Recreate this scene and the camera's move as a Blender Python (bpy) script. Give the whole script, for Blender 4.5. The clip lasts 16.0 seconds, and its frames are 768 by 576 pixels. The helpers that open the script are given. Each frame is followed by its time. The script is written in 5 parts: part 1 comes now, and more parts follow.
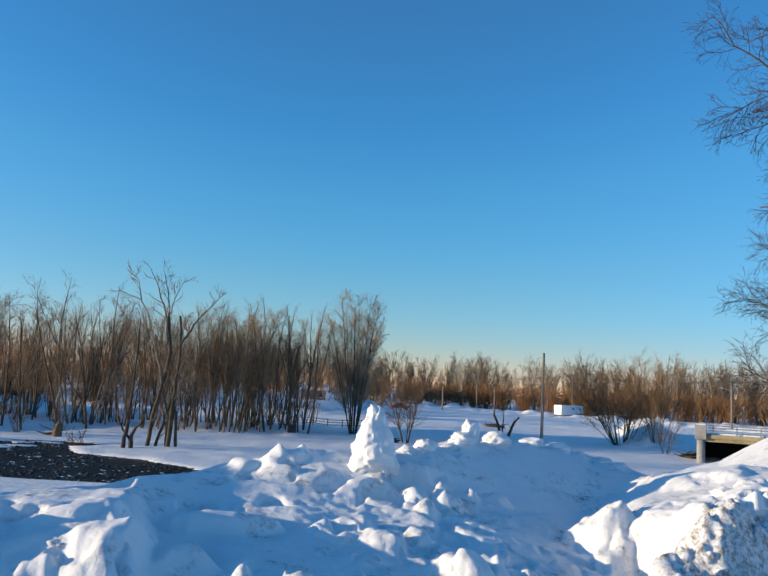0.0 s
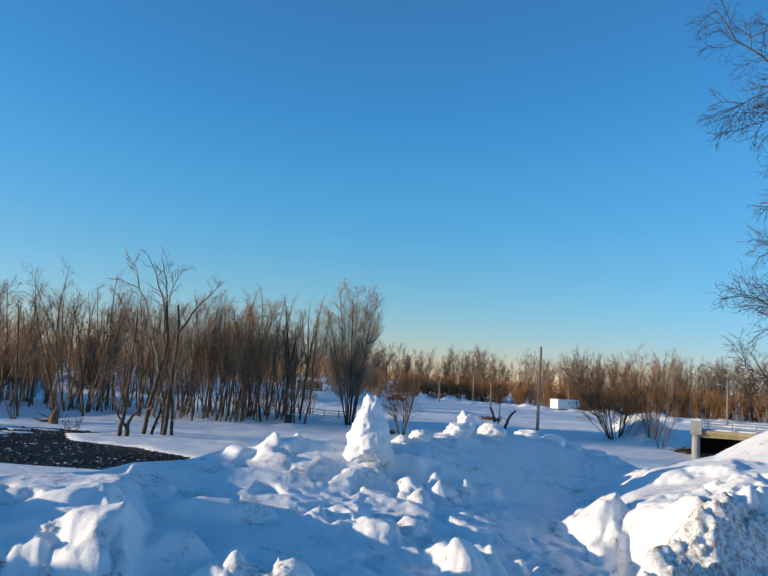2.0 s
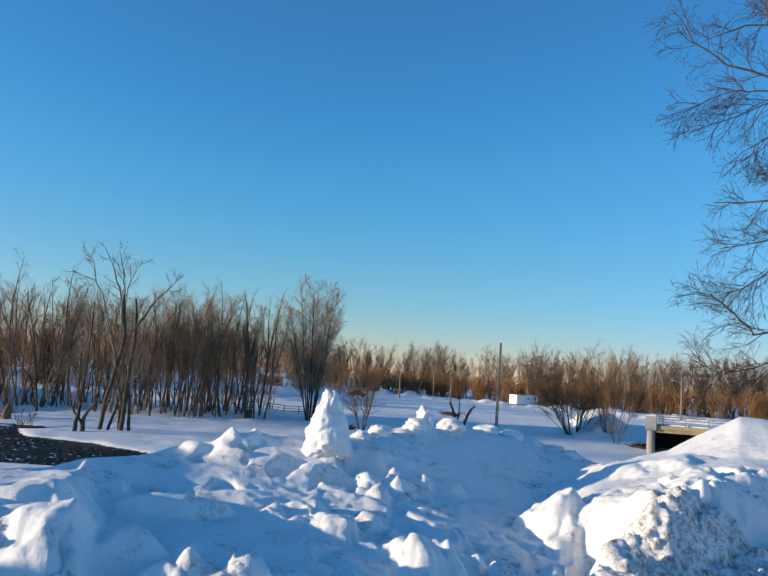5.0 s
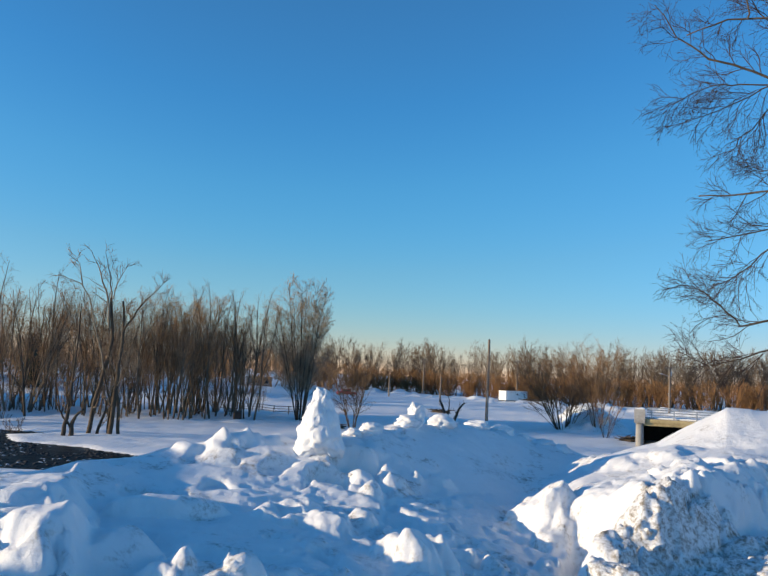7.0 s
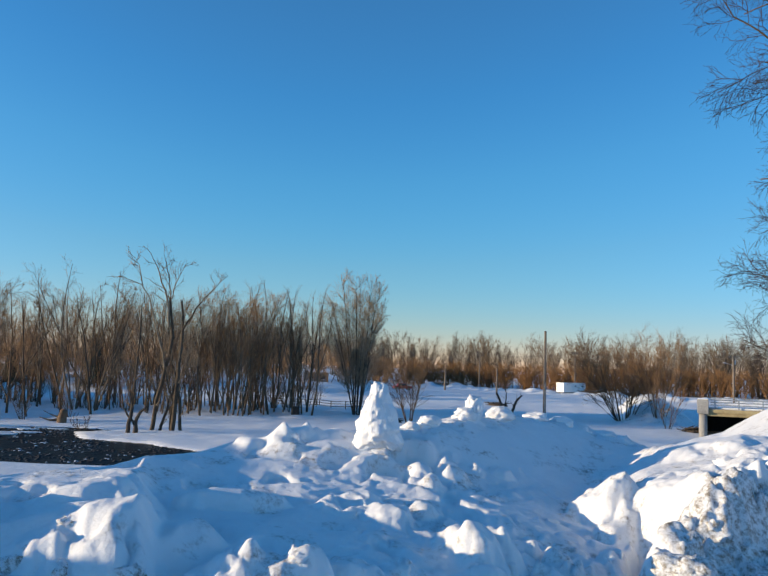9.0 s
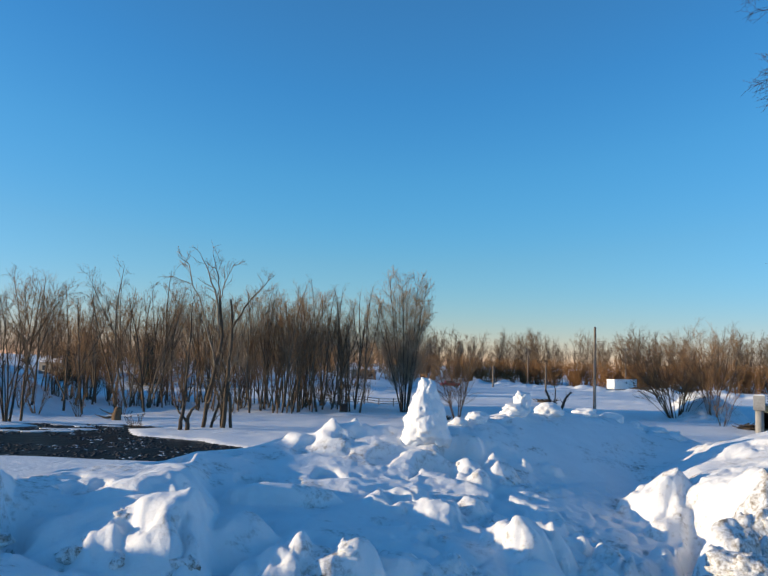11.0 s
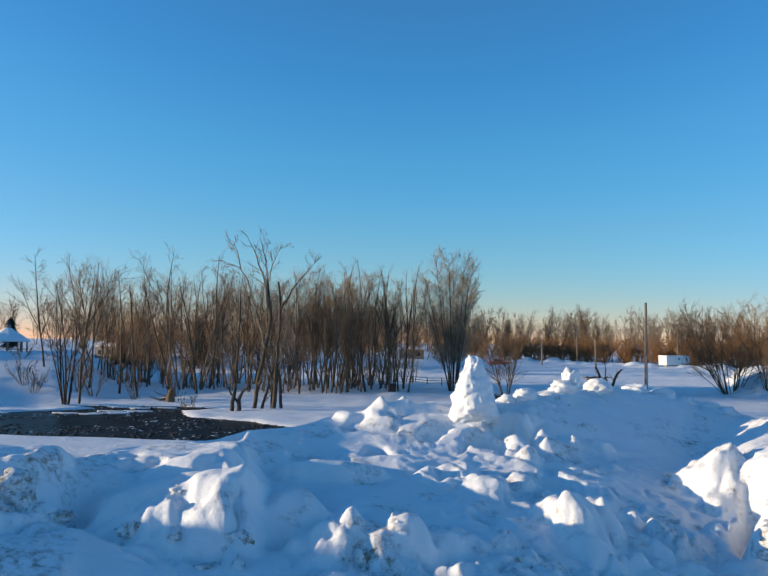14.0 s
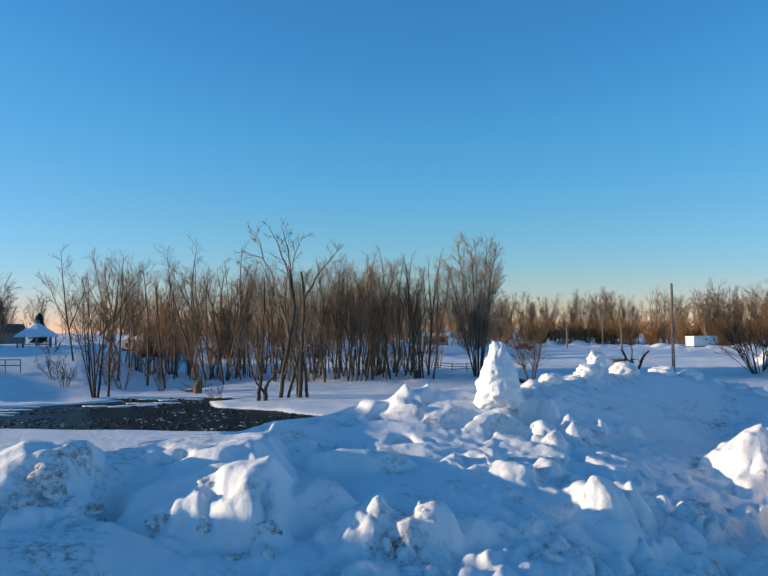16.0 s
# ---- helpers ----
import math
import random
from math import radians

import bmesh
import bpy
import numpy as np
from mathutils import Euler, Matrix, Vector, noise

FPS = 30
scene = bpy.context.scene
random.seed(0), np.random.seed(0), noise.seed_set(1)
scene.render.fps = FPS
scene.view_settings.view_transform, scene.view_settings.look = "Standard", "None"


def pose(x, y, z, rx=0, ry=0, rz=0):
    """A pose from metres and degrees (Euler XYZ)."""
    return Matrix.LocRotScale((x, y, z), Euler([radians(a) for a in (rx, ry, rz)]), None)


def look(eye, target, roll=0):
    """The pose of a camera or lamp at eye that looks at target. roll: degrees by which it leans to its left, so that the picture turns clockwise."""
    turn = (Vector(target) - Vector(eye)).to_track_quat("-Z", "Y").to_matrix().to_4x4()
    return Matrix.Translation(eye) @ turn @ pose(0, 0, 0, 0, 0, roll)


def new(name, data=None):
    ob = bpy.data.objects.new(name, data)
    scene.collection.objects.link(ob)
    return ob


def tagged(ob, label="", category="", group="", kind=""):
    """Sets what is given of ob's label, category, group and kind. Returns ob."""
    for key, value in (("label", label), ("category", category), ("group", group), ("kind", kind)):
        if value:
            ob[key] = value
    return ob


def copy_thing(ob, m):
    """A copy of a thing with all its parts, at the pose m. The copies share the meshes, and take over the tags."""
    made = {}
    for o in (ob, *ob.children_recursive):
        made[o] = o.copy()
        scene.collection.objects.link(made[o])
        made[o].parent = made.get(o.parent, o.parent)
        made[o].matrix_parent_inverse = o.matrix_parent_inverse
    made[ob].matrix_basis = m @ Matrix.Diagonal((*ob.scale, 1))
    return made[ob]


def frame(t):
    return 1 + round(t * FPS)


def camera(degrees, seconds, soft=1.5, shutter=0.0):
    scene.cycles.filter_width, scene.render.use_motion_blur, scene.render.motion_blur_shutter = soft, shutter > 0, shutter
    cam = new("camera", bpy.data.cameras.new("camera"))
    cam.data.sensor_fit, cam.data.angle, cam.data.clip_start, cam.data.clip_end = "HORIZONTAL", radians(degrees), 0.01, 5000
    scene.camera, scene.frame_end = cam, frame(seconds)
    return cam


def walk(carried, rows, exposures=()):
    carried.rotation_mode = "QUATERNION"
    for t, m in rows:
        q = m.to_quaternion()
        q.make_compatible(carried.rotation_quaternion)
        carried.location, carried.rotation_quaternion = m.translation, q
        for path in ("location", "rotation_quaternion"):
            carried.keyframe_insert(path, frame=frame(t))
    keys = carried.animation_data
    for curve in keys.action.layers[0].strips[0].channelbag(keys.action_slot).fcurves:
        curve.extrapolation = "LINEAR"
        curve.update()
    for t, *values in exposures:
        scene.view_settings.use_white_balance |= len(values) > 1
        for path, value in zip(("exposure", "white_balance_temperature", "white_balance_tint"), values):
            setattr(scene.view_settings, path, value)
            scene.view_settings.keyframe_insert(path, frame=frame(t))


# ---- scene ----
cam = camera(51.60, 16.0)
PATH = [
    (0.0, pose(0.002, 0.000, 5.302, 97.000, -2.800, -0.000)),
    (0.5, pose(-0.006, -0.011, 5.292, 96.946, -3.118, 0.006)),
    (1.0, pose(0.000, 0.003, 5.287, 96.741, -3.438, 0.085)),
    (1.5, pose(0.001, 0.004, 5.285, 96.546, -3.376, -0.043)),
    (2.0, pose(0.010, 0.008, 5.284, 96.431, -3.544, -0.217)),
    (2.5, pose(0.010, 0.034, 5.281, 96.374, -3.695, -0.518)),
    (3.0, pose(0.017, 0.026, 5.281, 96.402, -3.800, -0.935)),
    (3.5, pose(0.016, 0.045, 5.278, 96.346, -3.712, -1.521)),
    (4.0, pose(0.017, 0.038, 5.279, 96.321, -3.665, -2.093)),
    (4.5, pose(0.016, 0.044, 5.274, 96.289, -3.728, -2.546)),
    (5.0, pose(0.024, 0.048, 5.280, 96.280, -3.722, -3.039)),
    (7.5, pose(0.004, 0.015, 5.262, 96.159, -2.547, -3.777)),
    (8.0, pose(-0.003, 0.006, 5.258, 95.642, -2.184, -1.973)),
    (8.5, pose(-0.007, -0.000, 5.258, 95.585, -1.927, 0.212)),
    (9.0, pose(-0.003, -0.003, 5.262, 95.646, -1.745, 0.171)),
    (11.5, pose(0.002, -0.027, 5.247, 95.163, -1.408, 4.621)),
    (12.0, pose(0.006, -0.029, 5.246, 94.894, -1.327, 5.435)),
    (12.5, pose(0.011, -0.039, 5.244, 94.599, -1.147, 6.028)),
    (13.0, pose(0.023, -0.012, 5.246, 94.259, -0.996, 6.264)),
    (13.5, pose(0.017, -0.017, 5.240, 94.053, -0.942, 6.383)),
    (14.0, pose(0.012, -0.045, 5.235, 93.869, -0.618, 6.998)),
    (14.5, pose(0.010, -0.050, 5.240, 93.451, -0.085, 7.721)),
    (15.0, pose(0.010, -0.035, 5.239, 93.193, 0.150, 8.242)),
    (15.5, pose(0.013, -0.029, 5.243, 93.025, 0.294, 8.495)),
    (16.0, pose(0.019, -0.028, 5.245, 92.948, 0.686, 8.731)),
]
walk(cam, PATH, exposures=[(0.0, 0.18)])

# ---- light: a low winter sun from the side, clear sky ----
SUN_AZ, SUN_EL = radians(263.0), radians(9.0)      # clockwise from +y
sun_way = Vector((math.sin(SUN_AZ) * math.cos(SUN_EL), math.cos(SUN_AZ) * math.cos(SUN_EL), math.sin(SUN_EL)))
world = bpy.data.worlds.new("winter_sky")
world.use_nodes = True
scene.world = world
wn = world.node_tree
sky = wn.nodes.new("ShaderNodeTexSky")
sky.sky_type = "NISHITA"
sky.sun_disc = False
sky.sun_elevation, sky.sun_rotation = SUN_EL, SUN_AZ
sky.air_density, sky.dust_density, sky.ozone_density = 1.0, 0.0, 8.0
wn.nodes["Background"].inputs["Strength"].default_value = 0.15
deep = wn.nodes.new("ShaderNodeGamma")                # very dry, clear winter air: a deeper blue overhead
deep.inputs["Gamma"].default_value = 1.15
clear = wn.nodes.new("ShaderNodeMix")
clear.data_type, clear.blend_type = "RGBA", "MULTIPLY"
clear.inputs[0].default_value = 1.0
clear.inputs[7].default_value = (5.6, 2.36, 1.42, 1)
haze = wn.nodes.new("ShaderNodeMix")                  # thin grey haze where the sky is brightest, low down
haze.data_type, haze.blend_type = "RGBA", "MULTIPLY"
haze.inputs[0].default_value = 1.0
split, span, tint = wn.nodes.new("ShaderNodeSeparateColor"), wn.nodes.new("ShaderNodeMapRange"), wn.nodes.new("ShaderNodeValToRGB")
span.inputs["From Min"].default_value, span.inputs["From Max"].default_value = 0.56, 2.45
for _ in range(3):
    tint.color_ramp.elements.new(0.5)
for stop, (p, c) in zip(tint.color_ramp.elements, ((0.0, (0.68, 0.92, 0.92)), (0.10, (0.60, 0.90, 0.925)), (0.22, (0.70, 0.90, 0.87)), (0.44, (0.78, 0.79, 0.76)), (0.92, (0.62, 0.63, 0.74)))):
    stop.position, stop.color = p, (*c, 1)
wn.links.new(sky.outputs["Color"], split.inputs[0])
wn.links.new(split.outputs["Green"], span.inputs["Value"])
wn.links.new(span.outputs[0], tint.inputs["Fac"])
wn.links.new(sky.outputs["Color"], deep.inputs["Color"])
wn.links.new(deep.outputs["Color"], clear.inputs[6])
wn.links.new(clear.outputs[2], haze.inputs[6])
wn.links.new(tint.outputs["Color"], haze.inputs[7])
wn.links.new(haze.outputs[2], wn.nodes["Background"].inputs["Color"])
sun = new("sun", bpy.data.lights.new("sun", "SUN"))
sun.data.energy, sun.data.angle, sun.data.color = 5.2, radians(0.5), (1.0, 0.81, 0.54)
sun.matrix_world = look(sun_way * 60, (0, 0, 0))


# ---- small tools ----
def smooth(a, b, v):
    u = np.clip((np.asarray(v, float) - a) / (b - a), 0, 1)
    return u * u * (3 - 2 * u)


def lattice(ix, iy, iz):
    h = (ix * 374761393 + iy * 668265263 + iz * 1274126177) & 0xFFFFFFFF
    h = ((h ^ (h >> 13)) * 1274126177) & 0xFFFFFFFF
    return ((h ^ (h >> 16)) & 0xFFFF) / 32767.5 - 1.0


def grain(x, y, z=0.0):
    """Smooth noise, -1 to 1, on arrays."""
    x, y, z = np.broadcast_arrays(np.asarray(x, float), np.asarray(y, float), np.asarray(z, float))
    fx, fy, fz = np.floor(x), np.floor(y), np.floor(z)
    ux, uy, uz = x - fx, y - fy, z - fz
    ix, iy, iz = fx.astype(np.int64), fy.astype(np.int64), fz.astype(np.int64)
    ux, uy, uz = (u * u * u * (u * (u * 6 - 15) + 10) for u in (ux, uy, uz))
    total = 0.0
    for a, wa in ((0, 1 - ux), (1, ux)):
        for b, wb in ((0, 1 - uy), (1, uy)):
            for c, wc in ((0, 1 - uz), (1, uz)):
                total = total + lattice(ix + a, iy + b, iz + c) * wa * wb * wc
    return total


def rough(x, y, z=0.0, octaves=4, gain=0.5):
    total, amp = 0.0, 1.0
    for k in range(octaves):
        s = 2.03 ** k
        total = total + amp * grain(x * s + 17.3 * k, y * s - 9.1 * k, np.asarray(z) * s + 3.7 * k)
        amp *= gain
    return total


def mesh_of(name, verts, faces, material, shade_smooth=True):
    me = bpy.data.meshes.new(name)
    me.from_pydata(verts, [], faces)
    if shade_smooth:
        me.shade_smooth()
    me.materials.append(material)
    return me


def part_mesh(name, me, parent, label=""):
    ob = new(name, me)
    ob.parent = parent
    return tagged(ob, label)


def part(name, bm, material, parent, label="", shade_smooth=False):
    me = bpy.data.meshes.new(name)
    bm.to_mesh(me)
    bm.free()
    if shade_smooth:
        me.shade_smooth()
    me.materials.append(material)
    return part_mesh(name, me, parent, label)


def thing(name, m, label, category, group="", kind=""):
    ob = new(name)
    ob.matrix_world = m
    return tagged(ob, label, category, group, kind)


def box(size, at=(0, 0, 0), bevel=0.0, turn=(0, 0, 0)):
    bm = bmesh.new()
    bmesh.ops.create_cube(bm, size=1, matrix=pose(*at, *turn) @ Matrix.Diagonal((*size, 1)))
    if bevel:
        bmesh.ops.bevel(bm, geom=bm.edges[:], offset=bevel, segments=2, affect="EDGES")
    return bm


def rod(a, b, r0, r1=None, sides=8):
    """A closed tapered round bar from a to b."""
    a, b = Vector(a), Vector(b)
    bm = bmesh.new()
    m = Matrix.Translation((a + b) / 2) @ (b - a).to_track_quat("Z", "Y").to_matrix().to_4x4()
    bmesh.ops.create_cone(bm, cap_ends=True, segments=sides, radius1=r0, radius2=r0 if r1 is None else r1, depth=(b - a).length, matrix=m)
    return bm


# ---- materials ----
def material(name, rough_value=0.8, metal=0.0):
    mat = bpy.data.materials.new(name)
    mat.use_nodes = True
    nt = mat.node_tree
    bsdf = nt.nodes["Principled BSDF"]
    bsdf.inputs["Roughness"].default_value = rough_value
    bsdf.inputs["Metallic"].default_value = metal
    return mat, nt, bsdf


def noise_node(nt, scale, detail=4.0, rough_value=0.6, object_space=True):
    coord = nt.nodes.new("ShaderNodeTexCoord")
    tex = nt.nodes.new("ShaderNodeTexNoise")
    tex.inputs["Scale"].default_value = scale
    tex.inputs["Detail"].default_value = detail
    tex.inputs["Roughness"].default_value = rough_value
    nt.links.new(coord.outputs["Object" if object_space else "Generated"], tex.inputs["Vector"])
    return tex


def ramp(nt, source, stops):
    r = nt.nodes.new("ShaderNodeValToRGB")
    while len(r.color_ramp.elements) < len(stops):
        r.color_ramp.elements.new(0.5)
    for e, (p, c) in zip(r.color_ramp.elements, stops):
        e.position, e.color = p, (*c, 1)
    nt.links.new(source, r.inputs["Fac"])
    return r


def mix(nt, fac, a, b, kind="MIX"):
    m = nt.nodes.new("ShaderNodeMix")
    m.data_type, m.blend_type = "RGBA", kind
    for value, slot in ((fac, 0), (a, 6), (b, 7)):
        if isinstance(value, (int, float)):
            m.inputs[slot].default_value = value
        elif isinstance(value, tuple):
            m.inputs[slot].default_value = (*value, 1)
        else:
            nt.links.new(value, m.inputs[slot])
    return m.outputs[2]


def bump(nt, bsdf, source, strength, distance):
    b = nt.nodes.new("ShaderNodeBump")
    b.inputs["Strength"].default_value, b.inputs["Distance"].default_value = strength, distance
    nt.links.new(source, b.inputs["Height"])
    nt.links.new(b.outputs["Normal"], bsdf.inputs["Normal"])


def varied(name, dark, light, scale, rough_value=0.85, bump_strength=0.4, bump_distance=0.02, metal=0.0, per_object=0.0):
    """A surface that wanders between two colours at two scales."""
    mat, nt, bsdf = material(name, rough_value, metal)
    coarse, fine = noise_node(nt, scale, 3), noise_node(nt, scale * 9, 5)
    c = mix(nt, 0.45, coarse.outputs["Fac"], fine.outputs["Fac"])
    r = ramp(nt, c, [(0.36, dark), (0.64, light)])
    colour = r.outputs["Color"]
    if per_object:
        info = nt.nodes.new("ShaderNodeObjectInfo")
        shade = ramp(nt, info.outputs["Random"], [(0.0, (1 - per_object,) * 3), (1.0, (1 + per_object, 1 + per_object * 0.9, 1 + per_object * 0.75))])
        colour = mix(nt, 1.0, colour, shade.outputs["Color"], "MULTIPLY")
    nt.links.new(colour, bsdf.inputs["Base Color"])
    bump(nt, bsdf, fine.outputs["Fac"], bump_strength, bump_distance)
    return mat


def snow(name, dirt=0.0, more_from=None, dirt_scale=1.2, grain_size=14.0, lumps=0.02, base=(0.86, 0.85, 0.85), shadowed=(0.79, 0.79, 0.80)):
    """Old snow: granular, uneven, with grit and soil showing where dirt is above 0."""
    mat, nt, bsdf = material(name, 0.72)
    bsdf.inputs["Specular IOR Level"].default_value = 0.25
    coarse, fine = noise_node(nt, grain_size * 0.15, 4), noise_node(nt, grain_size, 6, 0.7)
    colour = ramp(nt, coarse.outputs["Fac"], [(0.3, shadowed), (0.7, base)]).outputs["Color"]
    if dirt:
        patch, specks = noise_node(nt, dirt_scale, 5, 0.65), noise_node(nt, dirt_scale * 8, 7, 0.8)
        mask = nt.nodes.new("ShaderNodeMath")
        mask.operation = "MULTIPLY"
        amount = patch.outputs["Fac"]
        if more_from is not None:
            # the far end of the bank was scraped off the roadside and holds more soil; raised further to paint in shade
            split, span, add = nt.nodes.new("ShaderNodeSeparateXYZ"), nt.nodes.new("ShaderNodeMapRange"), nt.nodes.new("ShaderNodeMath")
            coord = nt.nodes.new("ShaderNodeTexCoord")
            nt.links.new(coord.outputs["Object"], split.inputs[0])
            nt.links.new(split.outputs["X"], span.inputs["Value"])
            span.inputs["From Min"].default_value, span.inputs["From Max"].default_value = more_from, more_from + 1.0
            span.inputs["To Max"].default_value = 0.56
            depth, both = nt.nodes.new("ShaderNodeMapRange"), nt.nodes.new("ShaderNodeMath")
            depth.inputs["From Min"].default_value, depth.inputs["From Max"].default_value = 6.6, 6.15
            nt.links.new(split.outputs["Y"], depth.inputs["Value"])
            both.operation = "MULTIPLY"
            nt.links.new(span.outputs[0], both.inputs[0])
            nt.links.new(depth.outputs[0], both.inputs[1])
            nt.links.new(amount, add.inputs[0])
            nt.links.new(both.outputs[0], add.inputs[1])
            amount = add.outputs[0]
        nt.links.new(ramp(nt, amount, [(0.60 - 0.2 * dirt, (0, 0, 0)), (0.76 - 0.2 * dirt, (1, 1, 1))]).outputs["Color"], mask.inputs[0])
        nt.links.new(ramp(nt, specks.outputs["Fac"], [(0.45, (0, 0, 0)), (0.62, (0.9, 0.9, 0.9))]).outputs["Color"], mask.inputs[1])
        soil = ramp(nt, specks.outputs["Fac"], [(0.3, (0.035, 0.026, 0.016)), (0.75, (0.24, 0.175, 0.105))])
        colour = mix(nt, mask.outputs[0], colour, soil.outputs["Color"])
    nt.links.new(colour, bsdf.inputs["Base Color"])
    bump(nt, bsdf, fine.outputs["Fac"], 0.6, lumps)
    return mat


SNOW_FIELD = snow("field_snow", grain_size=2.6, lumps=0.10, base=(0.84, 0.83, 0.83), shadowed=(0.75, 0.75, 0.76))
SNOW_BANK = snow("ploughed_snow", 0.32, 1.75, dirt_scale=2.0, grain_size=16.0, lumps=0.02)
SNOW_CLEAN = snow("clean_snow", grain_size=18.0, lumps=0.02)
SNOW_ROADSIDE = snow("roadside_snow", 0.55, dirt_scale=0.9, grain_size=6.0, lumps=0.06)
SNOW_SOIL = snow("soil_stained_snow", 1.7, dirt_scale=4.0, grain_size=16.0, lumps=0.03)
SNOW_DIRTY = snow("gritty_snow", 1.25, dirt_scale=2.2, grain_size=16.0, lumps=0.03)
BARK_GREY = varied("grey_bark", (0.055, 0.041, 0.030), (0.17, 0.128, 0.089), 0.9, 0.9, 0.6, 0.02, per_object=0.25)
BARK_BROWN = varied("brown_bark", (0.068, 0.041, 0.024), (0.20, 0.122, 0.067), 0.9, 0.9, 0.6, 0.02, per_object=0.3)
BARK_PALE = varied("bleached_bark", (0.14, 0.108, 0.075), (0.32, 0.255, 0.18), 0.8, 0.85, 0.5, 0.02)
BARK_DARK = varied("dark_bark", (0.032, 0.024, 0.018), (0.09, 0.065, 0.045), 0.9, 0.9, 0.6, 0.02)
TWIG_GREY = varied("grey_twigs", (0.20, 0.145, 0.093), (0.42, 0.31, 0.205), 0.5, 0.9, 0.0, 0.01, per_object=0.25)
TWIG_BROWN = varied("brown_twigs", (0.18, 0.096, 0.044), (0.37, 0.215, 0.104), 0.5, 0.9, 0.0, 0.01, per_object=0.3)
TWIG_RUSSET = varied("russet_twigs", (0.15, 0.075, 0.029), (0.29, 0.152, 0.06), 0.3, 0.9, 0.0, 0.01, per_object=0.2)
TWIG_FAR = varied("far_twigs", (0.11, 0.075, 0.048), (0.23, 0.16, 0.10), 0.2, 0.9, 0.0, 0.01)
BARK_OLD = varied("old_bark", (0.035, 0.025, 0.017), (0.12, 0.082, 0.05), 1.4, 0.9, 0.9, 0.03)
TWIG_RED = varied("red_twigs", (0.035, 0.022, 0.02), (0.08, 0.05, 0.042), 0.5, 0.9, 0.0, 0.01, per_object=0.2)
NEEDLES = varied("dark_needles", (0.012, 0.02, 0.012), (0.035, 0.05, 0.03), 0.8, 0.8, 0.3, 0.05)
POLE_WOOD = varied("weathered_pole_wood", (0.13, 0.095, 0.07), (0.26, 0.20, 0.15), 1.5, 0.85, 0.5, 0.01)
CONCRETE = varied("weathered_concrete", (0.22, 0.21, 0.20), (0.40, 0.385, 0.36), 0.7, 0.85, 0.4, 0.01)
BEAM = varied("ochre_bridge_beam", (0.28, 0.21, 0.10), (0.48, 0.38, 0.20), 0.8, 0.7, 0.3, 0.01)
DARK_METAL = varied("dark_metal", (0.02, 0.02, 0.022), (0.05, 0.05, 0.052), 2.0, 0.5, 0.1, 0.003, 0.6)
GALVANISED = varied("galvanised_rail", (0.30, 0.31, 0.32), (0.45, 0.46, 0.47), 2.0, 0.45, 0.1, 0.003, 0.7)
WHITE_PAINT = varied("white_painted_panel", (0.70, 0.70, 0.69), (0.82, 0.82, 0.80), 0.6, 0.5, 0.15, 0.004)
WHITE_TRIM = varied("white_painted_wood", (0.62, 0.61, 0.58), (0.78, 0.77, 0.74), 1.0, 0.6, 0.2, 0.004)
DARK_GLASS = varied("dark_window", (0.02, 0.025, 0.03), (0.04, 0.05, 0.06), 1.0, 0.1, 0.0, 0.001)
DARK_ROOF = varied("dark_shingle", (0.04, 0.038, 0.04), (0.09, 0.085, 0.08), 1.2, 0.85, 0.4, 0.02)
SIDING = varied("dull_siding", (0.16, 0.14, 0.125), (0.26, 0.23, 0.20), 0.6, 0.8, 0.3, 0.01)
RUBBER = varied("black_rubber", (0.015, 0.015, 0.015), (0.035, 0.035, 0.035), 3.0, 0.8, 0.1, 0.003)
# near-black stand-in colour: shade under the bridge, birds on the pond
NEAR_BLACK = varied("near_black_filler", (0.007, 0.006, 0.006), (0.03, 0.026, 0.023), 1.5, 0.75, 0.5, 0.03)
CAR_RED = varied("red_car_paint", (0.30, 0.02, 0.02), (0.42, 0.035, 0.03), 1.0, 0.3, 0.0, 0.001)
ICE = snow("thin_ice", grain_size=3.0, lumps=0.03, base=(0.72, 0.76, 0.80), shadowed=(0.55, 0.60, 0.66))


def water_material():
    mat, nt, bsdf = material("open_water", 0.3)
    bsdf.inputs["Base Color"].default_value = (0.008, 0.010, 0.012, 1)
    bsdf.inputs["IOR"].default_value = 1.33
    bsdf.inputs["Specular IOR Level"].default_value = 0.02
    tex = noise_node(nt, 1.1, 4, 0.6)
    bump(nt, bsdf, tex.outputs["Fac"], 1.0, 0.08)
    return mat


WATER = water_material()

# ---- the lie of the land; the pond's level is 0, the road behind the snow bank 3.7 ----
ROAD_Z = 3.7


def pond(x, y):
    """Above 0 over open water, about a metre per unit near the shore."""
    wob = 0.9 * rough(x * 0.16, y * 0.22, 2.0, 3)
    far = np.interp(x, [-80, -45, -36, -31, -27, -24, -20, -15, -12, -9.5], [50, 49, 51, 56, 61, 60, 53.2, 50.6, 47.8, 44.5])
    near = np.interp(x, [-80, -25, -14, -11, -9.5], [36.5, 37.2, 38.0, 40.5, 44.5])
    main = np.minimum(np.minimum(far - y + wob, y - near + 0.5 * wob), -9.8 - x)
    inlet = 1.7 - np.sqrt(((x + 25.5) / 3.2) ** 2 + ((y - 59.3) / 0.95) ** 2) + 0.3 * wob
    return np.maximum(main, inlet)


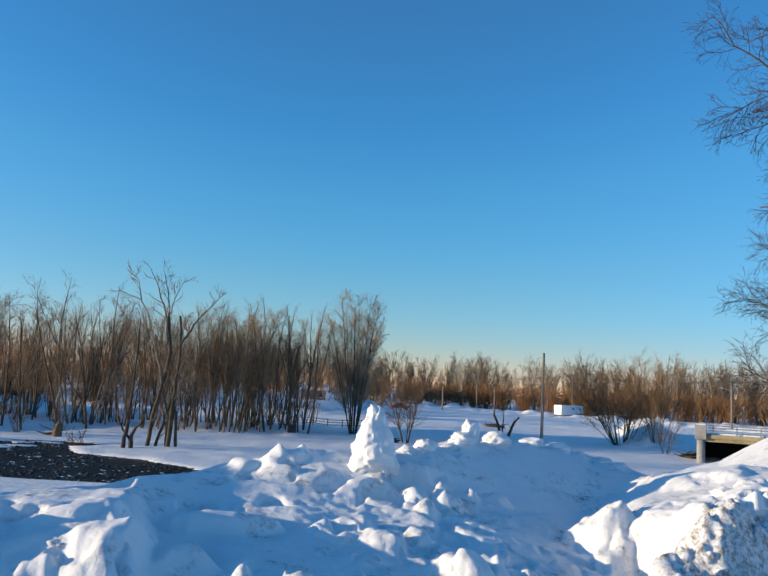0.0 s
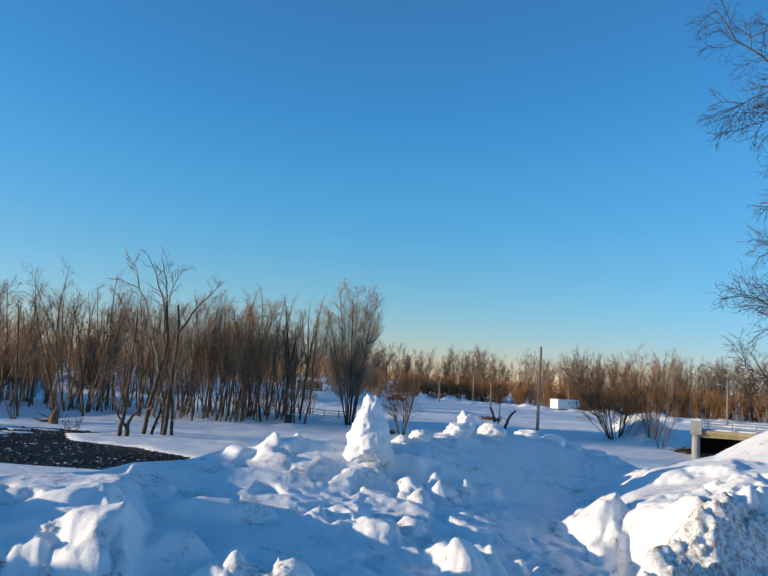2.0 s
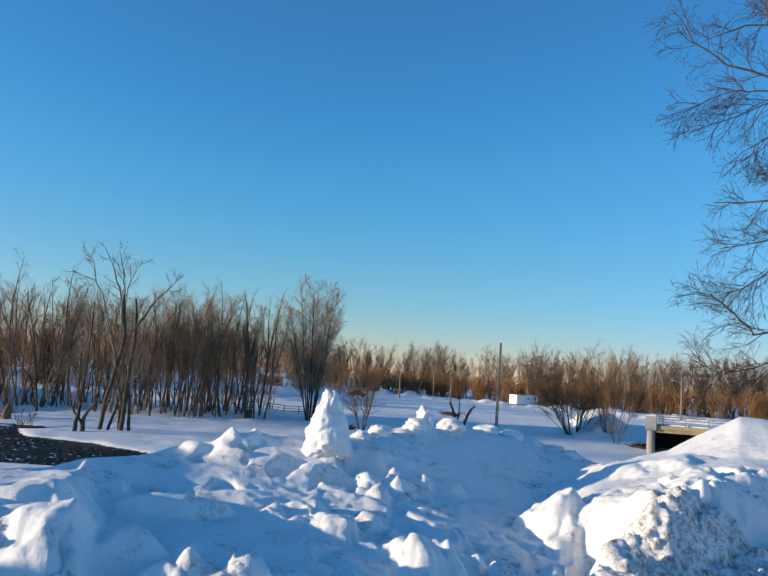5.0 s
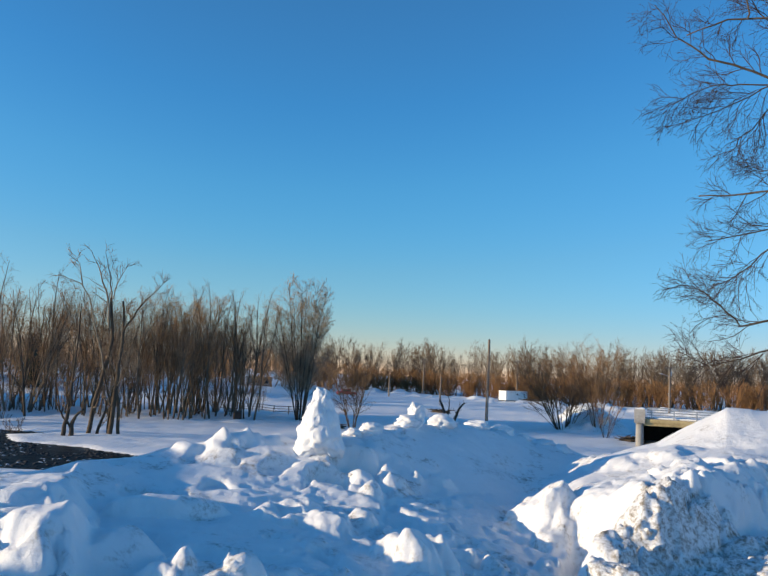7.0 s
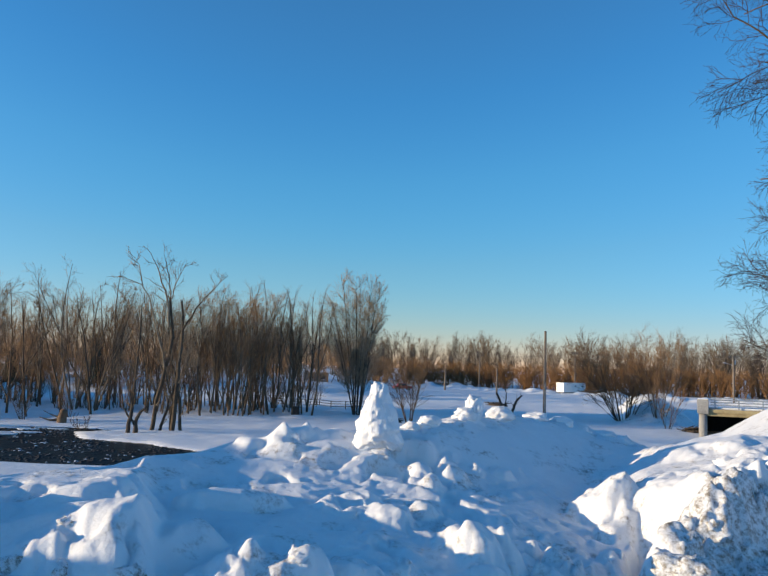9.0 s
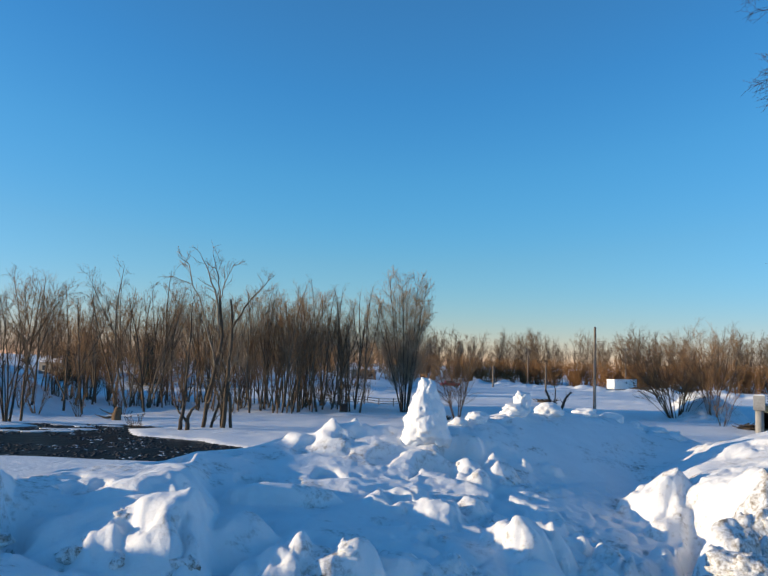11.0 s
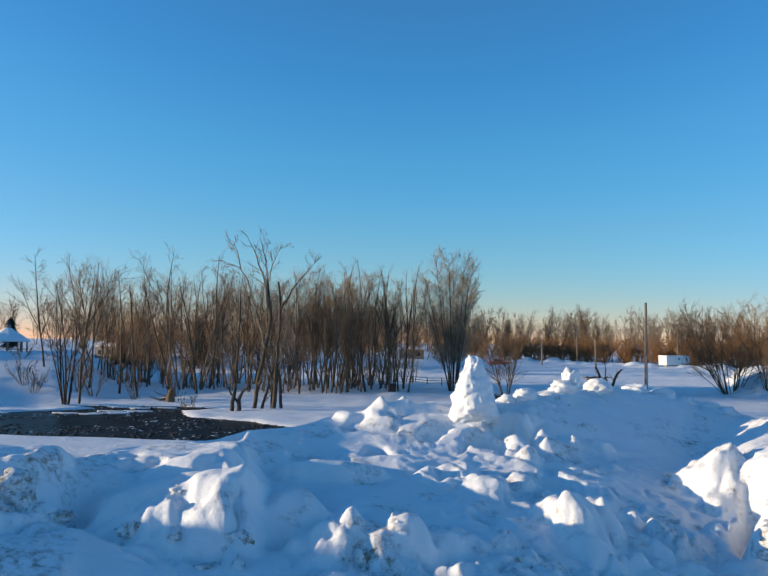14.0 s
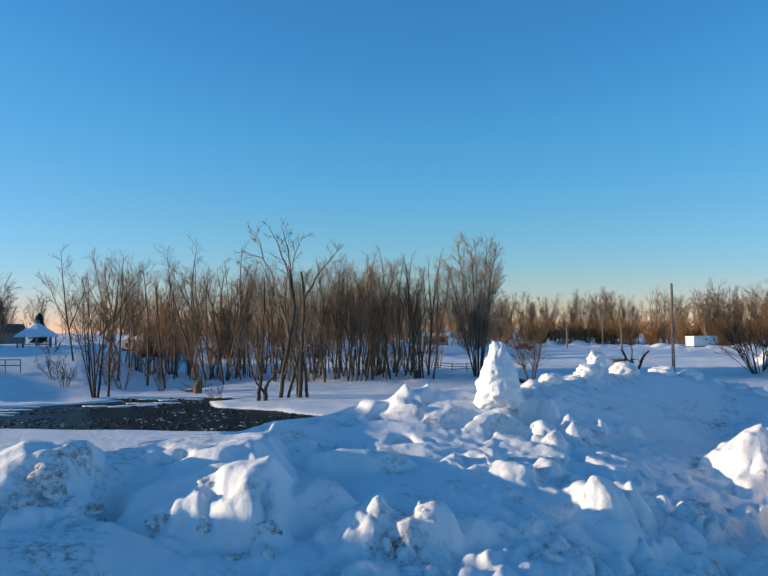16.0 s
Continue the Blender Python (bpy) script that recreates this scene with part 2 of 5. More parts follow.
def land(x, y):
    x, y = np.asarray(x, float), np.asarray(y, float)
    z = ROAD_Z * (1 - smooth(11.5, 27, y))
    az, d = np.degrees(np.arctan2(x, y)), np.hypot(x, y)
    behind = smooth(0, 30, y)
    hill = 3.25 * smooth(66, 94, d) * (1 - smooth(-29.5, -24.5, az)) * behind
    rise = 2.1 * smooth(112, 150, y) * (1 - smooth(-14, 8, x))
    z = np.maximum(z, np.maximum(hill, rise))
    far_road = np.abs((x - 20) * 0.86 + (y - 222) * 0.51)
    z = z + smooth(9, 2, far_road) * smooth(-30, 10, x) * (0.55 + 0.75 * rough(x * 0.25, y * 0.25, 5.0, 3)) * behind
    z = z + smooth(60, 80, y) * (0.10 + 0.10 * smooth(95, 130, y)) * rough(x * 0.045 + 0.02 * y, y * 0.42, 9.0, 3) * (1 - smooth(190, 230, y))
    z = z + behind * (0.10 * rough(x * 0.09, y * 0.09, 1.0, 3) + 0.05 * rough(x * 0.7, y * 0.7, 4.0, 3))
    z = z + 0.16 * smooth(74, 82, y) * (1 - smooth(130, 150, y)) * (1 - smooth(-2, 4, x)) * rough(x * 0.35, y * 0.35, 7.0, 3)
    shore = smooth(-0.5, 0.35, pond(x, y))
    return z * (1 - shore) - 0.55 * shore + 0.0


def height(x, y):
    return float(land(x, y))


def build_ground():
    xs = np.concatenate([np.geomspace(-2600, -78, 26)[:-1], np.arange(-78, 70, 0.6), np.geomspace(70, 2600, 40)])
    ys = np.concatenate([-np.geomspace(2600, 30, 14), np.arange(-24, 34, 2.0), np.arange(34, 68, 0.4), np.arange(68, 112, 0.8), np.geomspace(112, 270, 90), np.geomspace(280, 3000, 14)])
    gx, gy = np.meshgrid(xs, ys)
    verts = np.stack([gx, gy, land(gx, gy)], -1).reshape(-1, 3)
    n, m = len(xs), len(ys)
    idx = np.arange(n * m).reshape(m, n)
    faces = np.stack([idx[:-1, :-1], idx[:-1, 1:], idx[1:, 1:], idx[1:, :-1]], -1).reshape(-1, 4)
    ground = new("ground", mesh_of("ground", verts.tolist(), faces.tolist(), SNOW_FIELD))
    tagged(ground, "snow covered flat ground with a frozen shore", "ground", kind="structure")
    bm = bmesh.new()
    bmesh.ops.create_grid(bm, x_segments=2, y_segments=2, size=1, matrix=pose(-45, 50, -0.1) @ Matrix.Diagonal((42, 18, 1, 1)))
    me = bpy.data.meshes.new("water")
    bm.to_mesh(me)
    bm.free()
    me.materials.append(WATER)
    tagged(new("water", me), "dark open pond water with small ripples", "water", kind="structure")


build_ground()

# ---- the ploughed snow bank before the camera ----
EYE = 5.3
CREST_AZ = [-60, -40, -34.4, -33, -29.1, -28, -24.3, -21, -18.6, -16.6, -12.8, -10.2, -5.8, -2.1, 0.8, 3.2, 5.5, 8.0, 10.5, 13.0, 15.3, 16.8, 18.2, 20.6, 22.7, 27.0, 30, 40, 60]
CREST_D = [5.2, 5.4, 5.5, 5.5, 5.5, 6.0, 6.7, 6.8, 6.9, 7.2, 7.8, 8.2, 8.3, 8.3, 8.3, 8.55, 8.9, 9.35, 9.75, 10.1, 10.3, 10.2, 10.0, 10.2, 10.4, 10.6, 10.6, 10.2, 9.0]
CREST_T = [-.27, -.19, -.150, -.137, -.138, -.150, -.138, -.134, -.130, -.1195, -.112, -.099, -.087, -.087, -.082, -.067, -.063, -.0585, -.0585, -.063, -.073, -.085, -.092, -.080, -.066, -.0225, -.022, -.03, -.06]


def mound(z, x, y, az, d, across, depth, up, steep=0.5, ragged=1.0, lean=0.0):
    """Adds a broken lump (or, with up below 0, a hollow) to the heights z, at a bearing and distance; lean tilts its top to the right."""
    a = radians(az)
    px, py = d * math.sin(a), d * math.cos(a)
    ux = (x - px) * math.cos(a) - (y - py) * math.sin(a)
    uy = (x - px) * math.sin(a) + (y - py) * math.cos(a)
    ux = ux + ragged * (0.03 + 0.22 * across) * rough(x * 4.0, y * 4.0, az, 3, 0.5)
    uy = uy + ragged * (0.03 + 0.22 * depth) * rough(x * 4.0, y * 4.0, az + 40, 3, 0.5)
    q = np.sqrt((ux / across) ** 2 + (uy / depth) ** 2)
    return z + (up * (1.08 - 0.2 * np.minimum(q, 1.2) ** 2) + lean * np.clip(ux / across, -1, 1)) * (1 - smooth(steep, 1.2, q))


def bank_height(az, d):
    """Height of the bank by bearing in degrees and distance."""
    x, y = d * np.sin(np.radians(az)), d * np.cos(np.radians(az))
    dc, te = np.interp(az, CREST_AZ, CREST_D), np.interp(az, CREST_AZ, CREST_T)
    zc = EYE + te * dc
    # the long front slope, lower towards the right
    floor_z = np.interp(az, [-60, -16, -10, 0, 8, 14, 20, 40], [3.85, 4.02, 4.07, 3.98, 3.86, 3.74, 3.74, 3.8])
    u = np.clip((d - 4.1) / (dc - 4.1), 0, 1)
    front = floor_z + (zc - floor_z) * (0.60 * u ** np.interp(az, [-10, 10], [1.05, 1.35]) + 0.40 * smooth(0.66, 1.0, u))
    # the left end: a lower slope, a broken step and a flat lumpy top
    slope = np.interp(az, [-60, -40, -34, -28, -24, -16, -12], [3.8, 3.92, 4.02, 4.0, 3.92, 3.9, 3.9]) + 0.16 * smooth(3.5, 4.7, d)
    lip = np.interp(az, [-60, -34, -29, -27, -25, -23, -20, -18, -16.4], [5.1, 5.1, 5.1, 5.15, 5.0, 4.8, 4.72, 4.6, 4.7]) + 0.09 * rough(x * 2.6, y * 2.6, 21.0, 3)
    shelf = np.interp(az, [-60, -40, -34, -28, -25, -20, -17], [4.0, 4.12, 4.25, 4.22, 4.25, 4.31, 4.31])
    shelf = shelf + (zc - shelf) * np.clip((d - lip) / np.maximum(dc - lip, 0.2), 0, 1)
    step = slope + (shelf - slope) * smooth(lip - 0.34, lip + 0.05, d)
    left = smooth(-15.0, -16.8, az + 1.3 * rough(x * 1.7, y * 1.7, 23.0, 2)) * smooth(7.2, 6.2, d + 0.12 * (az + 16))
    front = front * (1 - left) + step * left
    # the right end: a high flat shoulder whose scraped side falls towards the road
    edge = (y - 6.15) - 0.62 * (x - 2.25) + 0.10 * rough(x * 2.2, y * 2.2, 51.0, 3)
    nearer = smooth(7.5, 6.7, d)
    right = smooth(12.6 + 4.6 * nearer, 18.0 + 4.6 * nearer, az)
    shoulder = 3.80 + (np.interp(az, [14, 20, 24, 29, 40], [4.15, 4.40, 4.56, 4.58, 4.5]) - 3.80) * smooth(-0.62, 0.02, edge)
    shoulder = np.where(d > 8.6, shoulder + (np.maximum(zc, shoulder) - shoulder) * smooth(8.3, dc, d), shoulder)
    front = front * (1 - right) + np.maximum(shoulder, np.minimum(front, 4.1)) * right
    back = zc - 0.02 + (ROAD_Z - 0.9 - zc) * smooth(dc + 0.15, dc + 3.4, d)
    z = np.where(d < dc, front, back)
    for args in MOUNDS:
        z = mound(z, x, y, *args)
    lip_zone = left * smooth(lip - 0.6, lip - 0.25, d) * smooth(lip + 0.25, lip, d)
    scraped = right * smooth(-0.8, -0.55, edge) * smooth(0.12, -0.02, edge)
    rubble = smooth(5.3, 4.6, d + 0.5 * rough(x * 0.8, y * 0.8, 13.0, 2)) * smooth(-15, -12, az) + smooth(6, 11, az) * smooth(6.9, 6.0, d) * smooth(24, 20, az)
    pit_zone = smooth(-3.0, 0.0, az) * smooth(5.5, 4.0, az) * smooth(7.0, 7.3, d) * smooth(8.1, 7.9, d)
    rim = np.exp(-((d - dc + 0.12) / 0.3) ** 2) * smooth(0.5, 3.0, az) * smooth(19, 16, az)
    broken = np.clip(0.75 * rubble * (1 - left), 0, 1) + 0.55 * rim + 0.34 * smooth(-6, 0, az) * smooth(8.4, 7.9, d) + 0.9 * lip_zone + 1.25 * scraped + 0.4 * pit_zone
    near = smooth(3.0, 4.0, d)
    creases = 1 - np.clip(np.abs(rough(x * 3.3, y * 3.3, 8.0, 3, 0.5)) * 2.4, 0, 1) ** 0.7
    clods = rough(x * 6.5, y * 6.5, 16.0, 3, 0.55)
    z = z + near * (0.030 * rough(x * 1.3, y * 1.3, 3.0, 2) + 0.012 * rough(x * 3.2, y * 3.2, 33.0, 2) - 0.085 * broken * creases + 0.022 * broken * clods)
    dents = smooth(0.50, 0.80, rough(x * 3.3, y * 3.3, 31.0, 2)) * smooth(8.3, 7.6, d)
    z = z - near * 0.05 * dents
    z = z + near * (0.004 + 0.010 * np.clip(broken, 0, 1)) * rough(x * 8, y * 8, 26.0, 3, 0.6)
    return z + near * (0.003 + 0.008 * np.clip(broken, 0, 1.2)) * rough(x * 15, y * 15, 6.0, 3)


MOUNDS = []


def lump(az, d, across, depth, up, steep=0.5, ragged=1.0, lean=0.0):
    MOUNDS.append((az, d, across, depth, up, steep, ragged, lean))


# the broken ridge and the slab at the left end
lump(-33.0, 5.3, 0.20, 0.14, 0.04, 0.4)
lump(-31.2, 5.35, 0.14, 0.12, 0.04, 0.4)
lump(-29.0, 5.35, 0.13, 0.12, 0.06, 0.4)
lump(-27.7, 5.25, 0.10, 0.20, -0.10)
lump(-25.8, 5.2, 0.14, 0.14, 0.03)
lump(-20.6, 4.8, 0.12, 0.14, -0.05)
lump(-17.9, 4.95, 0.18, 0.22, 0.03, 0.7)
lump(-22.5, 5.2, 0.30, 0.10, 0.03, 0.6)
lump(-24.8, 5.65, 0.10, 0.10, 0.03)
lump(-20.2, 5.6, 0.26, 0.24, 0.05)
lump(-18.6, 6.1, 0.20, 0.24, 0.05)
lump(-19.2, 5.3, 0.20, 0.10, -0.03)
lump(-20.8, 5.25, 0.80, 0.55, 0.03, 0.85, 0.4, 0.20)
# a small ledge across the smooth slope
lump(-10.5, 6.2, 0.42, 0.09, 0.11, 0.8, 0.6)
lump(-12.8, 5.5, 0.30, 0.30, -0.06)
# lumps along the crest left of the spire
lump(-9.6, 8.05, 0.16, 0.14, 0.05)
lump(-7.6, 8.0, 0.12, 0.16, 0.07)
lump(-6.3, 8.05, 0.16, 0.16, 0.09)
lump(-5.0, 8.1, 0.10, 0.14, 0.06)
lump(-3.4, 8.15, 0.14, 0.14, 0.04)
lump(-7.0, 7.75, 0.20, 0.14, 0.05)
# the hollow under the spire
lump(0.5, 7.5, 0.24, 0.18, -0.24, 0.5, 0.6)
lump(2.0, 7.8, 0.26, 0.16, -0.20, 0.5, 0.6)
lump(2.6, 7.75, 0.16, 0.20, -0.10)
lump(-3.2, 7.6, 0.16, 0.20, -0.06)
# lit lumps in the middle of the slope
lump(-2.1, 6.45, 0.25, 0.22, 0.10, 0.5, 0.9)
lump(-3.9, 6.3, 0.13, 0.13, 0.06, 0.5, 0.9)
lump(-2.3, 6.15, 0.09, 0.09, 0.05)
lump(0.6, 6.15, 0.21, 0.22, 0.10, 0.5, 0.9)
lump(2.9, 6.4, 0.12, 0.13, 0.07, 0.5, 0.8)
lump(3.5, 7.15, 0.09, 0.10, 0.08, 0.55)
lump(5.2, 7.5, 0.12, 0.10, 0.08, 0.5)
lump(6.6, 7.9, 0.07, 0.06, 0.07)
lump(8.3, 8.0, 0.10, 0.08, 0.07)
# the large lump and its neighbours
lump(6.2, 5.6, 0.29, 0.26, 0.18, 0.65, 0.9)
lump(8.0, 5.3, 0.26, 0.22, 0.10, 0.55, 1.0)
lump(8.6, 5.7, 0.13, 0.12, 0.08, 0.6)
lump(10.1, 6.1, 0.14, 0.13, 0.08, 0.6)
lump(12.2, 6.0, 0.13, 0.12, 0.08, 0.6)
lump(13.3, 5.9, 0.12, 0.11, 0.10, 0.6)
lump(11.6, 5.6, 0.12, 0.10, 0.09)
# the peaked lump close to the road
lump(-7.7, 4.5, 0.28, 0.24, 0.15, 0.45, 0.9)
lump(-10.4, 4.6, 0.15, 0.14, 0.10, 0.5, 0.9)
lump(-12.4, 4.6, 0.10, 0.10, 0.06)
lump(-5.4, 4.6, 0.10, 0.10, 0.07)
lump(-1.8, 4.75, 0.24, 0.18, 0.09)
lump(-4.0, 4.55, 0.14, 0.12, 0.06)
lump(1.5, 4.9, 0.20, 0.16, 0.08)
lump(-14.2, 4.75, 0.14, 0.16, -0.07)
# the upright block, the stained lump and the scraped shoulder
lump(15.1, 7.5, 0.24, 0.22, 0.20, 0.8, 0.9, 0.02)
lump(16.1, 7.1, 0.15, 0.24, 0.10, 0.6, 0.6)
lump(15.9, 6.5, 0.12, 0.22, 0.07, 0.5)
lump(20.0, 6.05, 0.30, 0.27, 0.20, 0.65, 0.6)
lump(17.7, 6.6, 0.13, 0.60, -0.20, 0.5, 0.6)
lump(21.4, 7.05, 0.16, 0.2, 0.05)
lump(24.6, 7.95, 0.18, 0.2, 0.06)
lump(22.9, 7.4, 0.12, 0.2, -0.06)
lump(26.6, 8.3, 0.14, 0.2, 0.05)
lump(18.6, 9.3, 0.20, 0.2, 0.06)
lump(21.5, 9.0, 0.6, 0.4, 0.10)


def build_bank():
    az = np.concatenate([np.arange(-62, -37, 0.5), np.arange(-37, 33, 0.16), np.arange(33, 62.1, 0.5)])
    d = np.concatenate([np.arange(2.6, 4.4, 0.06), np.arange(4.4, 9.6, 0.026), np.arange(9.6, 13.2, 0.12)])
    ga, gd = np.meshgrid(az, d)
    z = bank_height(ga, gd)
    edge = smooth(3.3, 2.7, gd)
    z = z * (1 - edge) + (ROAD_Z - 0.08) * edge
    verts = np.stack([gd * np.sin(np.radians(ga)), gd * np.cos(np.radians(ga)), z], -1).reshape(-1, 3)
    n, m = len(az), len(d)
    idx = np.arange(n * m).reshape(m, n)
    faces = np.stack([idx[:-1, :-1], idx[:-1, 1:], idx[1:, 1:], idx[1:, :-1]], -1).reshape(-1, 4)
    ob = new("snow_bank", mesh_of("snow_bank", verts.tolist(), faces.tolist(), SNOW_BANK))
    tagged(ob, "ploughed bank of lumpy old white snow", "snow bank", kind="structure")


build_bank()


def at(az, d):
    return d * math.sin(radians(az)), d * math.cos(radians(az))


def snow_chunk(name, az, d, size, seed, label, mat=SNOW_CLEAN, sink=0.1, lean=0.0, spire=False, detail=4, category="snow lump", jag=1.6):
    """A lump of packed snow, broken and rounded."""
    bm = bmesh.new()
    bmesh.ops.create_icosphere(bm, subdivisions=detail, radius=1)
    p = np.array([v.co[:] for v in bm.verts])
    u = (p[:, 2] + 1) / 2
    if spire:
        waist = np.interp(u, [0, 0.15, 0.35, 0.55, 0.75, 0.9, 0.975, 1.0], [1.0, 1.14, 1.06, 0.84, 0.58, 0.38, 0.26, 0.0])
        flat = np.sqrt(np.maximum(1e-6, p[:, 0] ** 2 + p[:, 1] ** 2))
        p[:, 0], p[:, 1] = p[:, 0] / flat * waist, p[:, 1] / flat * waist
    n = 0.15 * rough(p[:, 0] * 1.1 + seed, p[:, 1] * 1.1, p[:, 2] * 2.6, 2) + 0.10 * rough(p[:, 0] * 3.4 + seed, p[:, 1] * 3.4, p[:, 2] * 5, 4, 0.65)
    p = p * (1 + (n * 0.85 if spire else n * jag))[:, None]
    q = p * np.array(size)
    q[:, 0] += lean * u ** 1.5
    for v, c in zip(bm.verts, q):
        v.co = c
    me = bpy.data.meshes.new(name)
    bm.to_mesh(me)
    bm.free()
    me.shade_smooth()
    me.materials.append(mat)
    x, y = at(az, d)
    ob = new(name, me)
    ob.matrix_world = pose(x, y, float(bank_height(np.array(az), np.array(d))) + size[2] * (1 - sink) - sink * 0.1, 0, 0, -az)
    return tagged(ob, label, category, "lumps on the snow bank")


snow_chunk("snow_spire", -0.45, 8.0, (0.20, 0.20, 0.325), 3.0, "tall pointed spire of packed white snow on the bank", sink=0.22, lean=0.0, spire=True, detail=5, category="snow spire")
snow_chunk("snow_lump", 5.5, 8.9, (0.15, 0.12, 0.10), 8.0, "broken lump of white snow on the crest", sink=0.35, lean=0.05)
snow_chunk("snow_lump", 6.2, 9.0, (0.09, 0.09, 0.15), 9.0, "jagged upright lump of white snow on the crest", sink=0.2, lean=0.03)
snow_chunk("snow_lump", 8.1, 9.35, (0.15, 0.12, 0.11), 12.0, "small lump of white snow on the crest", sink=0.45, jag=1.3)
snow_chunk("snow_lump", 3.2, 8.5, (0.12, 0.11, 0.08), 15.0, "small lump of white snow on the crest", sink=0.6, jag=1.3)
snow_chunk("snow_lump", 10.6, 9.75, (0.15, 0.12, 0.08), 16.0, "small lump of white snow on the crest", sink=0.6, jag=1.3)
for az, d, size, seed in ((12.4, 9.95, (0.14, 0.12, 0.09), 52.0), (13.8, 10.1, (0.11, 0.1, 0.07), 54.0), (15.2, 10.2, (0.15, 0.12, 0.08), 56.0), (16.5, 10.1, (0.12, 0.1, 0.09), 58.0), (1.9, 8.35, (0.10, 0.1, 0.07), 60.0)):
    snow_chunk("snow_lump", az, d, size, seed, "rounded lump of white snow on the crest", sink=0.55, jag=1.3)
snow_chunk("snow_lump", 20.5, 5.80, (0.21, 0.14, 0.15), 21.0, "soil stained lump of snow with a brown underside", SNOW_SOIL, sink=0.45, jag=1.8)


def crumbs(seed, count, az, d, size, mat, label, sink=0.75):
    """Broken pieces of packed snow strewn over a stretch of the bank."""
    rng = random.Random(seed)
    for k in range(count):
        s = rng.uniform(*size)
        snow_chunk("snow_lump", rng.uniform(*az), rng.uniform(*d), (s * rng.uniform(0.8, 1.4), s * rng.uniform(0.7, 1.2), s * rng.uniform(0.6, 1.1)), seed * 7.0 + k, label, mat, rng.uniform(sink - 0.15, sink + 0.15), detail=3, jag=2.2)


GRITTY, PLAIN = "small gritty lump of old snow", "small broken lump of white snow"
crumbs(1, 10, (-33.5, -27.5), (5.05, 5.4), (0.05, 0.10), SNOW_DIRTY, GRITTY)
crumbs(2, 10, (-26.8, -21.0), (4.65, 5.0), (0.03, 0.07), SNOW_DIRTY, GRITTY)
crumbs(3, 6, (-20.5, -16.6), (4.3, 4.6), (0.04, 0.08), SNOW_DIRTY, GRITTY)
crumbs(4, 6, (-25.5, -17.0), (4.9, 5.8), (0.03, 0.06), SNOW_CLEAN, PLAIN)
crumbs(5, 10, (-11.5, 6.0), (4.3, 5.0), (0.03, 0.07), SNOW_CLEAN, PLAIN)
crumbs(6, 12, (-5.0, 13.0), (4.2, 5.2), (0.04, 0.08), SNOW_DIRTY, GRITTY)
crumbs(7, 16, (20.5, 31.0), (5.6, 7.0), (0.04, 0.09), SNOW_DIRTY, GRITTY)
crumbs(8, 10, (20.0, 30.0), (7.4, 8.6), (0.03, 0.08), SNOW_CLEAN, PLAIN)
crumbs(9, 12, (8.0, 16.0), (5.2, 6.6), (0.03, 0.06), SNOW_CLEAN, PLAIN)
crumbs(10, 7, (0.5, 4.2), (7.55, 7.85), (0.03, 0.06), SNOW_DIRTY, GRITTY)
crumbs(11, 9, (-13.0, 2.0), (7.9, 8.4), (0.03, 0.07), SNOW_CLEAN, PLAIN)


# ---- walls added out of view, to keep the low sun off the lower bank ----
def sun_blocker(name, back, profile):
    """An added, unseen wall square to the sun's bearing, there only to cast shade. back: its distance towards the sun;
    profile: places across the bearing, and the heights at which the shadow line of the wall's top passes the camera's
    foot."""
    h, n = Vector((-math.sin(SUN_AZ), -math.cos(SUN_AZ), 0)), Vector((-math.cos(SUN_AZ), math.sin(SUN_AZ), 0))
    lift = back * math.tan(SUN_EL)
    bm = bmesh.new()
    made = []
    for u, high in profile:
        p = n * u - h * back
        made.append([bm.verts.new(p + o + Vector((0, 0, z))) for o, z in ((Vector((0, 0, 0)), -1.5), (Vector((0, 0, 0)), high + lift), (-h * 0.3, high + lift), (-h * 0.3, -1.5))])
    for r, q in zip(made, made[1:]):
        for i in range(4):
            bm.faces.new((r[i], r[(i + 1) % 4], q[(i + 1) % 4], q[i]))
    bm.faces.new(made[0])
    bm.faces.new(made[-1][::-1])
    bmesh.ops.recalc_face_normals(bm, faces=bm.faces[:])
    me = bpy.data.meshes.new(name)
    bm.to_mesh(me)
    bm.free()
    me.materials.append(SIDING)
    tagged(new(name, me), "unseen wall added to block the low sun", "wall", kind="structure")


sun_blocker("sun_blocker_1", 8.5, [(-9.8, 4.50), (-7.5, 4.33), (-6.6, 4.10), (-5.3, 3.86), (-4.75, 3.90), (-4.45, 4.06), (-1.5, 4.10)])
# two more unseen blockers: shade for the near shore and the left hill
sun_blocker("sun_blocker_2", 40.0, [(-36.0, -1.0), (-27.0, -1.0)])
sun_blocker("sun_blocker_3", 76.0, [(-122.0, -2.3), (-82.0, -2.4), (-76.0, -4.0), (-60.0, -4.2)])


